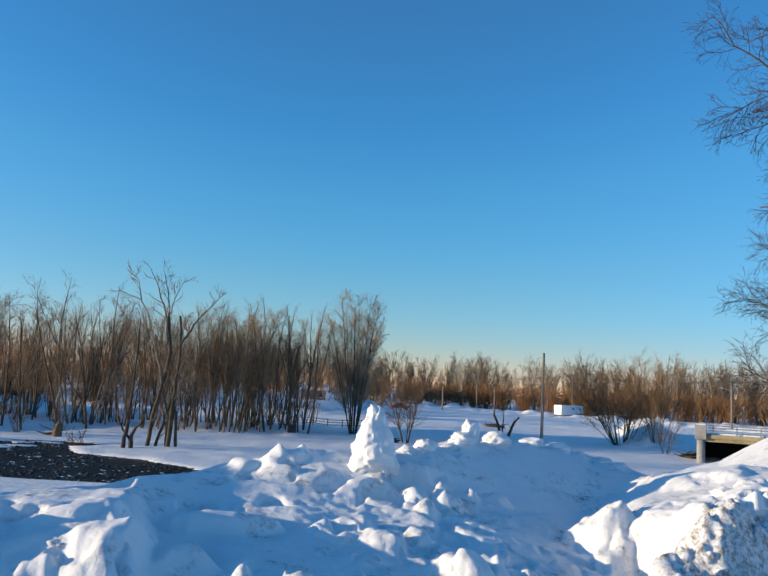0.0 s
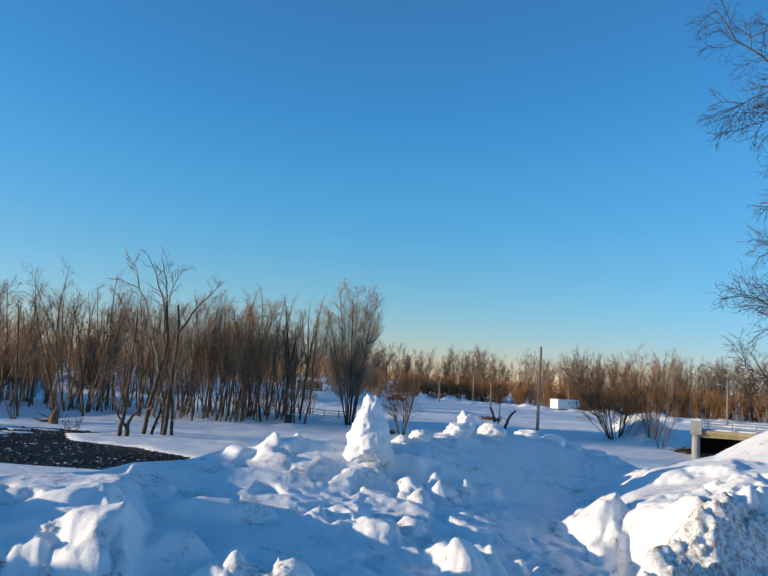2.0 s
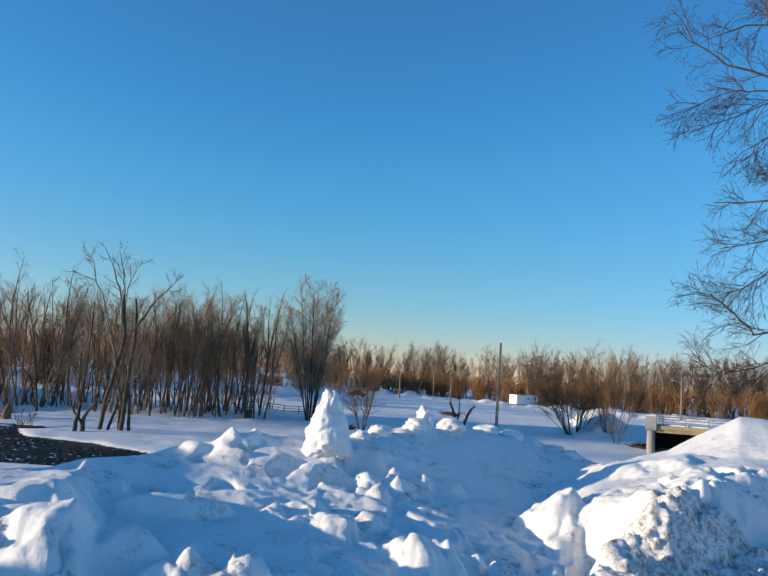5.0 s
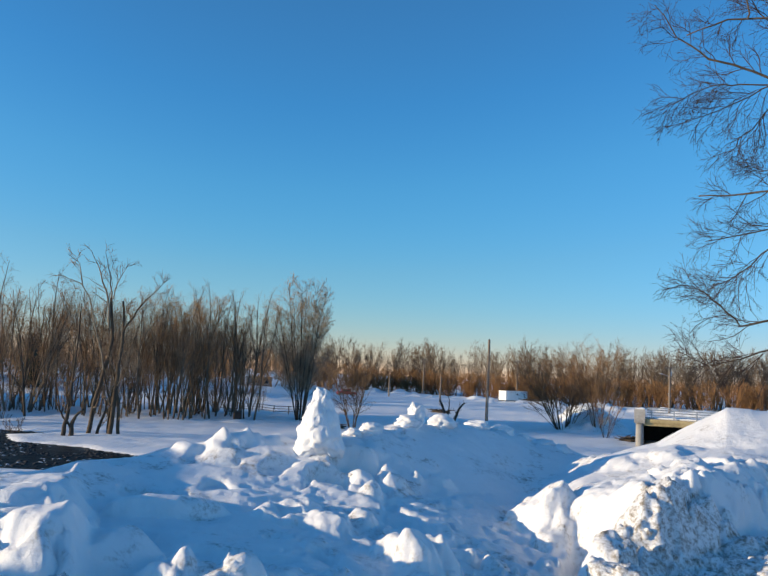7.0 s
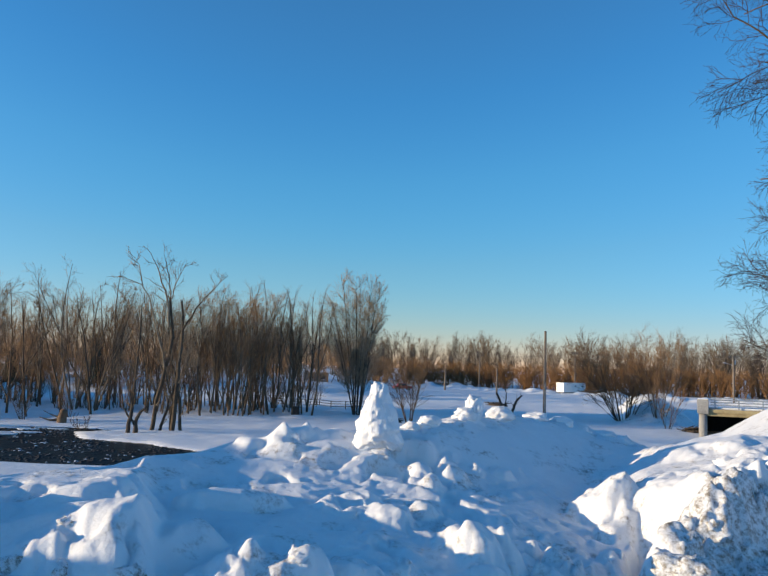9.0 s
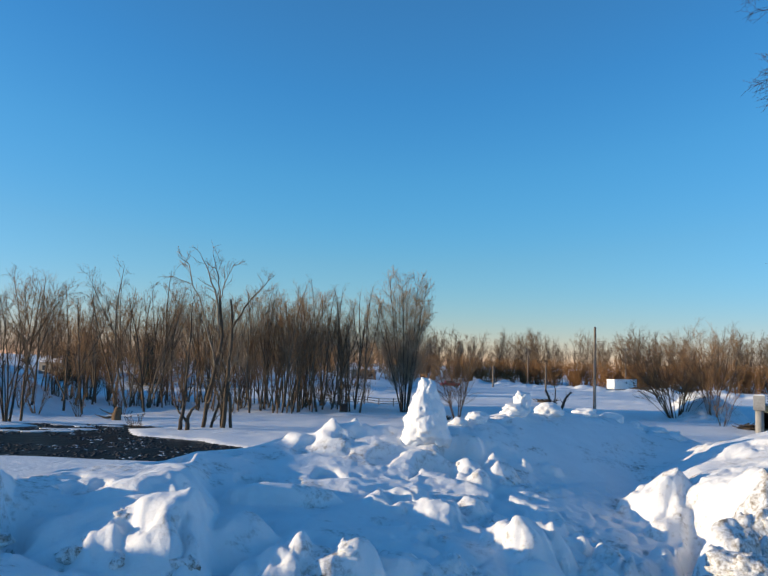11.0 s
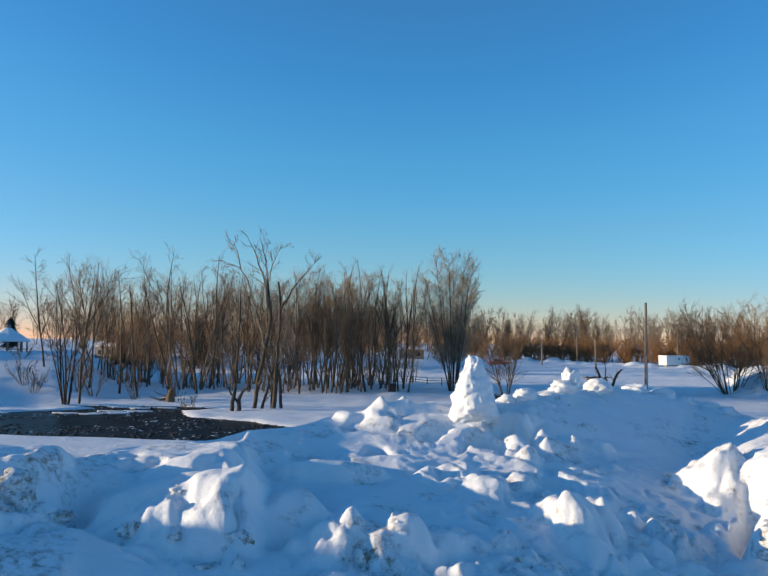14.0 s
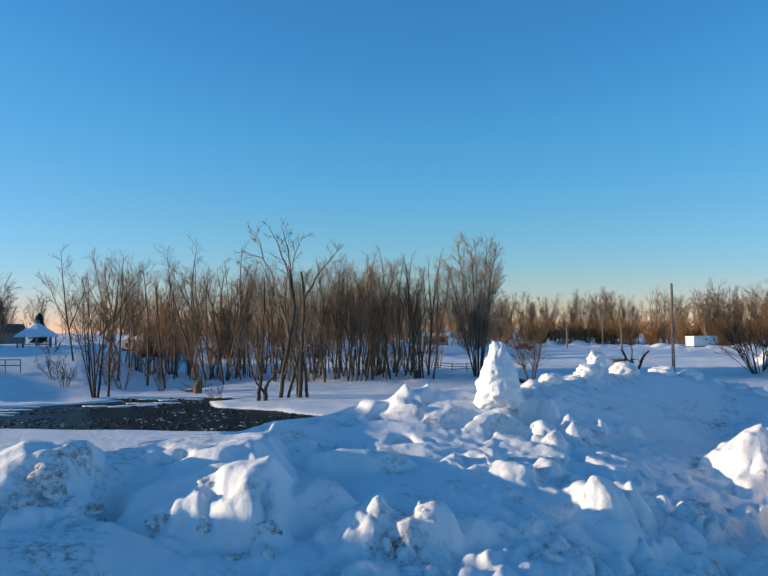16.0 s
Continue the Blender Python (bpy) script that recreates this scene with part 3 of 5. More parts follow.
# ---- bare trees ----
def tubes(lines, sides):
    """Verts and faces of tapered tubes along polylines of (point, radius)."""
    verts, faces = [], []
    for line in lines:
        base = len(verts)
        n = len(line)
        for k, (p, r) in enumerate(line):
            a = line[max(k - 1, 0)][0]
            b = line[min(k + 1, n - 1)][0]
            t = (b - a).normalized()
            side = t.cross(Vector((0.31, 0.87, 0.12))).normalized()
            other = t.cross(side)
            for j in range(sides):
                w = math.tau * j / sides
                verts.append(p + (side * math.cos(w) + other * math.sin(w)) * r)
        for k in range(n - 1):
            for j in range(sides):
                i, i2 = base + k * sides + j, base + k * sides + (j + 1) % sides
                faces.append((i, i2, i2 + sides, i + sides))
        faces.append(tuple(base + (n - 1) * sides + j for j in range(sides)))
    return verts, faces


def limb(rng, start, way, length, r0, r1, steps, wander, lift):
    p, d = Vector(start), Vector(way).normalized()
    line = [(p.copy(), r0)]
    for k in range(1, steps + 1):
        d = (d + Vector((rng.gauss(0, wander), rng.gauss(0, wander), rng.gauss(0, wander) + lift))).normalized()
        p = p + d * (length / steps)
        line.append((p.copy(), r0 + (r1 - r0) * k / steps))
    return line


def along(line, f):
    k = min(int(f * (len(line) - 1)), len(line) - 2)
    u = f * (len(line) - 1) - k
    (a, ra), (b, rb) = line[k], line[k + 1]
    return a.lerp(b, u), ra + (rb - ra) * u, (b - a).normalized()


def offshoot(rng, d, angle):
    side = Vector((rng.gauss(0, 1), rng.gauss(0, 1), rng.gauss(0, 1)))
    side = (side - d * side.dot(d)).normalized()
    return d * math.cos(angle) + side * math.sin(angle)


def sprout(rng, lines, count, first, length, ratio, angle, thick, steps, wander, lift, tip=0.006, power=1.0):
    """Branches along each of the lines, shorter towards its tip."""
    out = []
    for line in lines:
        for k in range(count):
            f = first + (0.98 - first) * ((k + rng.random()) / count) ** power
            p, r, d = along(line, f)
            size = length * (1 - ratio * (f - first) / (1 - first)) * rng.uniform(0.6, 1.15)
            r0 = max(min(r * thick, 0.05 + r * 0.5), tip)
            out.append(limb(rng, p, offshoot(rng, d, radians(angle) * rng.uniform(0.7, 1.25)), size, r0, max(tip * 0.7, r0 * 0.25), steps, wander, lift))
    return out


def tree_from(name, stems, boughs, twigs, bark, twig_mat, label, category="tree", group="", fine_sides=3):
    root = thing(name, Matrix(), label, category, group)
    v1, f1 = tubes(stems, 7)
    v2, f2 = tubes(boughs, 4)
    n = len(v1)
    part_mesh("trunk", mesh_of("trunk", v1 + v2, f1 + [tuple(i + n for i in f) for f in f2], bark), root)
    v3, f3 = tubes(twigs, fine_sides)
    part_mesh("crown", mesh_of("crown", v3, f3, twig_mat), root)
    return root


def pole_tree(seed, tall, mats, label, spread=1.0, group="trees of the wood"):
    """Slender woodland tree: long bare leaning stem, steep limbs above, thin rounded top of fine twigs."""
    rng = random.Random(seed)
    stem = limb(rng, (0, 0, -0.3), (rng.gauss(0, 0.10), rng.gauss(0, 0.10), 1), tall * 0.93, rng.uniform(0.08, 0.125), 0.02, 11, 0.05, 0.03)
    stems = [stem]
    for k in range(rng.choice((1, 2, 2, 3))):
        p, r, d = along(stem, rng.uniform(0.12, 0.62))
        stems.append(limb(rng, p, offshoot(rng, d, radians(rng.uniform(16, 30))), tall * rng.uniform(0.32, 0.5), r * 0.7, 0.014, 7, 0.05, 0.05))
    boughs = sprout(rng, stems, 11, 0.36, 2.2 * spread, 0.45, 38, 0.35, 4, 0.09, 0.05, 0.012)
    boughs += sprout(rng, stems[:1], 5, 0.06, 1.3, 0.3, 58, 0.2, 3, 0.12, 0.03, 0.009)
    twigs = sprout(rng, boughs, 6, 0.12, 0.95, 0.35, 40, 0.6, 2, 0.09, 0.06, 0.010)
    twigs += sprout(rng, twigs[::3], 2, 0.2, 0.55, 0.3, 38, 0.8, 1, 0.1, 0.04, 0.009)
    return tree_from("woodland_tree", stems, boughs, twigs, *mats, label, "tree", group)


def fan_shrub(seed, tall, wide, stems_n, mats, label, name="shrub", group="", twig_n=7, lift=0.05, category="shrub", thick=0.03, first=0.22, fine_n=5, open_way=30):
    """Many stems from one foot, opening like a vase."""
    rng = random.Random(seed)
    stems = []
    for k in range(stems_n):
        w, out = rng.uniform(0, math.tau), rng.uniform(0.1, 1.0) * wide
        stems.append(limb(rng, (0.12 * math.cos(w) * wide, 0.12 * math.sin(w) * wide, -0.15), (out * math.cos(w) / tall * 1.6, out * math.sin(w) / tall * 1.6, 1), tall * rng.uniform(0.62, 1.0), thick * rng.uniform(0.7, 1.3), 0.010, 6, 0.07, lift))
    boughs = sprout(rng, stems, twig_n, first, tall * 0.30, 0.55, open_way, 0.6, 3, 0.10, 0.04, 0.010)
    twigs = sprout(rng, boughs, fine_n, 0.2, tall * 0.12, 0.4, 32, 0.7, 2, 0.12, 0.04, 0.008)
    return tree_from(name, stems, boughs, twigs, *mats, label, category, group)


def place(ob, x, y, turn=0.0, size=1.0, sink=0.0):
    ob.matrix_world = pose(x, y, height(x, y) - sink, 0, 0, turn) @ Matrix.Scale(size, 4)


def scatter(kinds, spots, rng, low=0.85, high=1.12):
    """Puts the kinds, each built once, over the spots; the rest are copies."""
    used = set()
    for x, y in spots:
        k = rng.randrange(len(kinds))
        ob = kinds[k]
        if k in used:
            ob = copy_thing(ob, Matrix())
        used.add(k)
        place(ob, x, y, rng.uniform(0, 360), rng.uniform(low, high))


GREY, BROWN, DARKT = (BARK_GREY, TWIG_GREY), (BARK_BROWN, TWIG_BROWN), (BARK_DARK, TWIG_BROWN)
wood_rng = random.Random(5)
tall_kinds = [pole_tree(20 + k, 12.8 + 1.0 * (k % 4), (BARK_GREY, TWIG_GREY) if k % 2 else BROWN, "tall slender bare tree with a hazy grey top" if k % 3 else "tall slender bare tree with brown twigs") for k in range(10)]


def wood_front(x):
    return np.interp(x, [-60, -40, -30, -14, -8, -2], [88, 81, 78.5, 78.5, 84, 87])


spots = []
while len(spots) < 150:
    x = wood_rng.uniform(-47, -3.5)
    y = float(wood_front(x)) + 18 * wood_rng.random() ** 1.3
    if x < -22 and wood_rng.random() < 0.5:
        continue
    if -0.53 * y < x < -0.088 * y and all((x - a) ** 2 + (y - b) ** 2 > 0.55 for a, b in spots):
        spots.append((x, y))
scatter(tall_kinds, spots, wood_rng, 0.78, 1.03)
brush_kinds = [fan_shrub(60 + k, 4.2 + 0.7 * k, 1.3 + 0.2 * k, 9, BROWN if k % 2 else DARKT, "leafless brown undergrowth shrub in the wood", "undergrowth_shrub", "undergrowth of the wood", 6) for k in range(5)]
tall_brush = [fan_shrub(70 + k, 7.0 + 0.6 * k, 1.6, 8, BROWN, "tall thin leafless brown shrub in the wood", "undergrowth_shrub", "undergrowth of the wood", 7, 0.02, thick=0.03, first=0.4, fine_n=5, open_way=34) for k in range(4)]
spots = []
while len(spots) < 12:
    x = wood_rng.uniform(-46, -8.5)
    spots.append((x, float(wood_front(x)) + 6.0 + 14 * wood_rng.random()))
scatter(tall_brush, spots, wood_rng, 0.75, 1.1)
spots = []
while len(spots) < 30:
    x = wood_rng.uniform(-46, -8.5)
    spots.append((x, float(wood_front(x)) + 5.0 + 20 * wood_rng.random()))
scatter(brush_kinds, spots, wood_rng, 0.7, 1.15)


# the big round-crowned tree at the wood's end
def round_tree():
    rng = random.Random(77)
    stems = []
    for k in range(13):
        w = math.tau * k / 13 + rng.uniform(-0.3, 0.3)
        out = rng.uniform(0.13, 0.28) if k % 3 else 0.06
        stems.append(limb(rng, (0.3 * math.cos(w), 0.3 * math.sin(w), -0.3), (out * math.cos(w), out * math.sin(w), 1), rng.uniform(14.6, 16.0) * (1 - 0.85 * out), 0.075, 0.016, 11, 0.025, 0.012))
    boughs = sprout(rng, stems, 24, 0.20, 3.0, 0.45, 42, 0.28, 5, 0.06, 0.045, 0.014)
    twigs = sprout(rng, boughs, 12, 0.12, 1.1, 0.4, 38, 0.5, 2, 0.07, 0.08, 0.012)
    twigs += sprout(rng, twigs, 2, 0.25, 0.55, 0.3, 32, 0.8, 1, 0.08, 0.06, 0.010)
    ob = tree_from("round_crowned_tree", stems, boughs, twigs, BARK_DARK, TWIG_GREY, "large many stemmed bare tree with a rounded crown")
    place(ob, -3.1, 86.5)


round_tree()


# the old half-dead tree by the water
def line_of(points, r0, r1, rng, wobble=0.035):
    """A limb through given points, with a few bends between them."""
    out = []
    pts = [Vector(p) for p in points]
    n = (len(pts) - 1) * 3
    for k in range(n + 1):
        f = k / n * (len(pts) - 1)
        i = min(int(f), len(pts) - 2)
        p = pts[i].lerp(pts[i + 1], f - i)
        if 0 < k < n:
            p = p + Vector((rng.gauss(0, wobble), rng.gauss(0, wobble), 0))
        out.append((p, r0 + (r1 - r0) * k / n))
    return out


def dead_tree():
    rng = random.Random(11)
    ox, oy = -15.9, 58.9
    pale = [
        line_of([(-0.3, 0, 7.6), (-0.5, 0, 9.6), (-1.3, 0.1, 11.6), (-2.1, 0.2, 13.2)], 0.10, 0.018, rng),
        line_of([(-0.35, 0, 9.6), (-0.55, 0.2, 11.3), (-1.1, 0.3, 13.1)], 0.062, 0.018, rng),
        line_of([(-0.35, 0, 9.4), (0.15, -0.2, 10.9), (0.75, -0.2, 12.3)], 0.052, 0.014, rng),
        line_of([(-0.5, 0, 4.6), (-1.35, 0.2, 7.6), (-1.9, 0.2, 9.6), (-2.6, 0.1, 10.7), (-3.4, 0, 11.0), (-4.3, 0, 11.3)], 0.068, 0.014, rng),
        line_of([(-2.5, 0.1, 10.6), (-2.9, 0.3, 12.2), (-3.3, 0.3, 12.8)], 0.043, 0.011, rng),
    ]
    dark = [
        line_of([(-1.2, 0, -0.3), (-0.95, 0, 2.2), (-0.2, 0.1, 5.6), (-0.1, 0.1, 7.4), (-0.35, 0, 9.8)], 0.165, 0.09, rng),
        line_of([(0.3, 0, -0.3), (0.5, 0, 3.0), (0.65, 0, 6.0), (0.7, 0.1, 7.7), (0.5, 0.1, 9.6)], 0.185, 0.065, rng, 0.03),
        line_of([(0.7, 0, 7.4), (1.6, -0.1, 9.0), (2.5, -0.1, 10.1), (3.9, -0.2, 11.5)], 0.080, 0.013, rng, 0.04),
        line_of([(0.9, 0.2, -0.3), (0.75, 0.1, 2.2), (0.2, 0.1, 4.6), (-0.2, 0.2, 6.0)], 0.13, 0.055, rng),
        line_of([(-0.7, 0.3, -0.3), (-0.2, 0.2, 1.6), (0.35, 0.1, 3.4)], 0.12, 0.065, rng),
        line_of([(0.1, 0.4, -0.3), (0.15, 0.3, 2.0), (-0.5, 0.3, 4.5), (-1.2, 0.2, 7.0)], 0.093, 0.028, rng),
    ]
    root = thing("dead_tree", Matrix(), "old half dead tree with bleached forked limbs by the pond", "tree")
    v, f = tubes(dark, 8)
    part_mesh("trunk", mesh_of("trunk", v, f, BARK_OLD), root, "dark leaning trunks with rough bark")
    v, f = tubes(pale, 7)
    part_mesh("bleached_limb", mesh_of("bleached_limb", v, f, BARK_PALE), root, "bleached barkless forked limb")
    boughs = sprout(rng, pale, 8, 0.25, 1.5, 0.5, 42, 0.5, 4, 0.16, 0.05, 0.018) + sprout(rng, dark[2:3], 7, 0.2, 0.8, 0.5, 45, 0.4, 3, 0.15, 0.0, 0.014) + sprout(rng, dark, 10, 0.15, 1.3, 0.3, 52, 0.3, 3, 0.18, 0.04, 0.016)
    twigs = sprout(rng, boughs, 5, 0.3, 0.7, 0.3, 38, 0.6, 2, 0.15, 0.05, 0.010)
    v, f = tubes(boughs + twigs, 4)
    part_mesh("crown", mesh_of("crown", v, f, TWIG_GREY), root)
    place(root, ox, oy)


dead_tree()


def twin_stub_tree():
    """Two short dark trunks that fork at the foot, with a thin crown above."""
    rng = random.Random(13)
    stems = [
        line_of([(-0.35, 0, -0.3), (-0.15, 0, 1.2), (0.0, 0, 3.0), (0.1, 0, 6.0), (0.2, 0, 9.3)], 0.17, 0.025, rng, 0.04),
        line_of([(0.25, 0, -0.3), (0.2, 0, 0.7), (0.55, 0, 1.5), (1.0, 0, 1.9)], 0.20, 0.05, rng, 0.03),
        line_of([(0.15, 0, 0.6), (-0.6, 0, 1.6), (-0.9, 0, 2.2)], 0.09, 0.03, rng, 0.03),
    ]
    boughs = sprout(rng, stems[:1], 20, 0.25, 2.0, 0.4, 40, 0.4, 4, 0.12, 0.10, 0.016)
    twigs = sprout(rng, boughs, 5, 0.3, 0.8, 0.3, 34, 0.7, 2, 0.12, 0.08, 0.010)
    place(tree_from("forked_tree", stems, boughs, twigs, BARK_DARK, TWIG_BROWN, "dark forked tree with thin brown twigs by the shore"), -18.1, 57.6)


twin_stub_tree()
RUSSET = (BARK_BROWN, TWIG_RUSSET)
place(fan_shrub(31, 8.0, 2.2, 10, BROWN, "vase shaped bare shrub with thin brown stems", twig_n=12, thick=0.05, fine_n=7, open_way=36), 2.3, 77.0)
place(fan_shrub(32, 10.6, 6.2, 26, RUSSET, "broad bare willow shrub with orange brown twigs", "willow_shrub", twig_n=14, thick=0.05, lift=0.02, first=0.25, fine_n=11, open_way=44), 26.8, 90.0)
place(fan_shrub(33, 10.0, 2.8, 9, BROWN, "bare shrub with brown twigs beside the creek", twig_n=13, thick=0.05, lift=0.02, first=0.3, fine_n=8, open_way=40), 29.6, 86.5)
place(fan_shrub(34, 5.2, 2.0, 8, BROWN, "low thin bare shrub on the creek bank", twig_n=6), 27.8, 79.0)
place(fan_shrub(35, 2.6, 1.6, 12, (BARK_BROWN, TWIG_RED), "low reddish bare shrub on the pond shore", twig_n=6, thick=0.018), -40.0, 66.0)
place(fan_shrub(36, 1.8, 1.3, 9, (BARK_BROWN, TWIG_RED), "small reddish bare shrub in the snow", twig_n=5, thick=0.015), -22.6, 59.6)


def v_stump():
    rng = random.Random(15)
    stems = [line_of([(0.1, 0, -0.3), (-0.25, 0, 1.0), (-0.95, 0, 2.9)], 0.22, 0.10, rng, 0.03), line_of([(0.3, 0, -0.3), (0.75, 0, 1.0), (1.1, 0, 2.0), (1.75, 0, 2.7)], 0.20, 0.08, rng, 0.03), line_of([(0, 0, 0.5), (0.1, 0, 2.2), (-0.1, 0, 4.2)], 0.09, 0.02, rng, 0.03)]
    boughs = sprout(rng, stems, 7, 0.4, 0.9, 0.3, 40, 0.3, 3, 0.15, 0.05, 0.012)
    place(tree_from("forked_stump", stems, boughs[:9], boughs[9:], BARK_DARK, TWIG_BROWN, "dark v shaped stump with two cut trunks", "tree stump"), 12.7, 85.0)


v_stump()
left_rng = random.Random(23)
place(fan_shrub(38, 9.5, 2.0, 6, DARKT, "dark many stemmed bare tree on the pond shore", "shore_tree", twig_n=10, thick=0.09, first=0.35, fine_n=7, open_way=40, category="tree"), -32.3, 59.2)
place(fan_shrub(39, 2.4, 1.8, 11, (BARK_BROWN, TWIG_RED), "low reddish bare shrub on the pond shore", twig_n=6, thick=0.018), -37.6, 63.5)
place(fan_shrub(41, 2.0, 1.6, 10, (BARK_BROWN, TWIG_RED), "low reddish bare shrub on the snowy slope", twig_n=6, thick=0.016), -46.5, 76.0)
for k, (x, y, tall) in enumerate([(-32.5, 59.5, 10.5), (-31.9, 60.4, 11.5), (-42.5, 73.5, 13.0), (-37.5, 71, 12.5), (-35.8, 69.5, 11), (-34.0, 72, 13), (-31.5, 70.5, 12), (-29.5, 73, 12.5), (-27.5, 75, 12), (-38.8, 75, 13.5)]):
    place(pole_tree(140 + k, tall, BROWN if k % 2 else DARKT, "leaning bare brown tree near the pond shore", 1.2, "trees by the pond"), x, y, left_rng.uniform(0, 360))
for k, (x, y) in enumerate([(-33.5, 66), (-30.5, 67.5), (-35.5, 67), (-28, 71)]):
    place(fan_shrub(160 + k, 3.6, 1.4, 9, BROWN, "bare brown shrub under the shore trees", "undergrowth_shrub", "undergrowth of the wood", 5), x, y)


# ---- far tree belts, too many to count ----
def belt(name, spots, kinds, label, mat):
    """One mesh of many far trees, each a copy of one of the kinds' lines."""
    rng = random.Random(len(spots))
    verts, faces = [], []
    for x, y, s in spots:
        v, f = kinds[rng.randrange(len(kinds))]
        w, n = rng.uniform(0, math.tau), len(verts)
        c, q, z = math.cos(w) * s, math.sin(w) * s, height(x, y)
        verts.extend((x + p.x * c - p.y * q, y + p.x * q + p.y * c, z + p.z * s) for p in v)
        faces.extend(tuple(i + n for i in t) for t in f)
    tagged(new(name, mesh_of(name, verts, faces, mat)), label, "trees", kind="stuff")


def far_kind(seed, tall, stems_n, open_way, bough_n, twig_n, thick):
    rng = random.Random(seed)
    stems = []
    for k in range(stems_n):
        w = rng.uniform(0, math.tau)
        stems.append(limb(rng, (0.2 * math.cos(w), 0.2 * math.sin(w), -0.3), (open_way * math.cos(w), open_way * math.sin(w), 1), tall * rng.uniform(0.75, 1), thick, 0.03, 5, 0.06, 0.04))
    boughs = sprout(rng, stems, bough_n, 0.2, tall * 0.28, 0.5, 34, 0.5, 2, 0.08, 0.05, 0.035)
    twigs = sprout(rng, boughs, twig_n, 0.15, tall * 0.14, 0.3, 34, 0.7, 1, 0.1, 0.04, 0.03)
    v1, f1 = tubes(stems + boughs, 3)
    v2, f2 = tubes(twigs, 3)
    return v1 + v2, f1 + [tuple(i + len(v1) for i in f) for f in f2]


far_rng = random.Random(41)
tall_far = [far_kind(200 + k, 15.6, 3, 0.22, 12, 6, 0.12) for k in range(4)]
low_far = [far_kind(220 + k, 7.0, 7, 0.45, 5, 4, 0.05) for k in range(4)]
spots = []
for k in range(230):
    u = far_rng.random()
    x = -40 + 175 * u
    y = np.interp(x, [-40, 25, 60, 120, 220], [245, 248, 205, 190, 160]) + far_rng.uniform(0, 30)
    spots.append((x, y, far_rng.uniform(0.65, 1.1)))
belt("far_tree_belt", spots, tall_far, "far belt of bare grey brown trees", TWIG_FAR)
spots = []
for k in range(330):
    x = -5 + 130 * far_rng.random()
    y = np.interp(x, [-5, 25, 60, 120, 220], [228, 236, 193, 172, 140]) + far_rng.uniform(0, 14)
    spots.append((x, y, far_rng.uniform(0.6, 1.25)))
belt("far_thicket", spots, low_far, "far thicket of russet bare bushes", TWIG_RUSSET)
spots = [(far_rng.uniform(-170, -10), far_rng.uniform(190, 235), far_rng.uniform(0.6, 0.95)) for k in range(85)]
belt("far_tree_belt", spots, tall_far, "far bare trees behind the wood", TWIG_FAR)
spots = [(far_rng.uniform(-120, 0), far_rng.uniform(132, 185), far_rng.uniform(0.7, 1.35)) for k in range(130)]
belt("far_thicket", [q for q in spots if q[0] > -0.50 * q[1]], low_far, "brown bare bushes behind the wood", TWIG_BROWN)
belt("far_tree_belt", [(-85.5, 125, 0.80), (-89, 128, 0.85), (-92, 131, 0.8)], tall_far, "bare trees on the park rise", TWIG_FAR)


def evergreen(seed, x, y, tall):
    rng = random.Random(seed)
    root = thing("evergreen_tree", Matrix(), "dark green conifer far behind bare trees", "tree", "far conifers")
    v, f = tubes([limb(rng, (0, 0, -0.3), (0, 0, 1), tall, 0.18, 0.03, 6, 0.01, 0)], 6)
    part_mesh("trunk", mesh_of("trunk", v, f, BARK_DARK), root)
    verts, faces = [], []
    for k in range(430):
        h = rng.uniform(0.08, 1.0)
        w, out = rng.uniform(0, math.tau), (1 - h) * tall * 0.24 * rng.uniform(0.3, 1.1) + 0.1
        p = Vector((out * math.cos(w), out * math.sin(w), h * tall - out * 0.25))
        n = len(verts)
        side = Vector((-math.sin(w), math.cos(w), 0)) * rng.uniform(0.2, 0.5)
        tip = Vector((math.cos(w), math.sin(w), -0.5)) * rng.uniform(0.5, 1.0)
        verts += [p - side, p + side, p + tip, p - tip * 0.4 + Vector((0, 0, 0.25))]
        faces += [(n, n + 1, n + 2), (n, n + 3, n + 1), (n + 1, n + 3, n + 2), (n, n + 2, n + 3)]
    part_mesh("crown", mesh_of("crown", verts, faces, NEEDLES, False), root)
    place(root, x, y)


for k, (x, y, tall) in enumerate([(-60, 128, 5.5), (-88, 140, 5.5), (-68, 140, 5.5), (-46, 126, 8), (-95, 138, 8)]):
    evergreen(300 + k, x, y, tall)


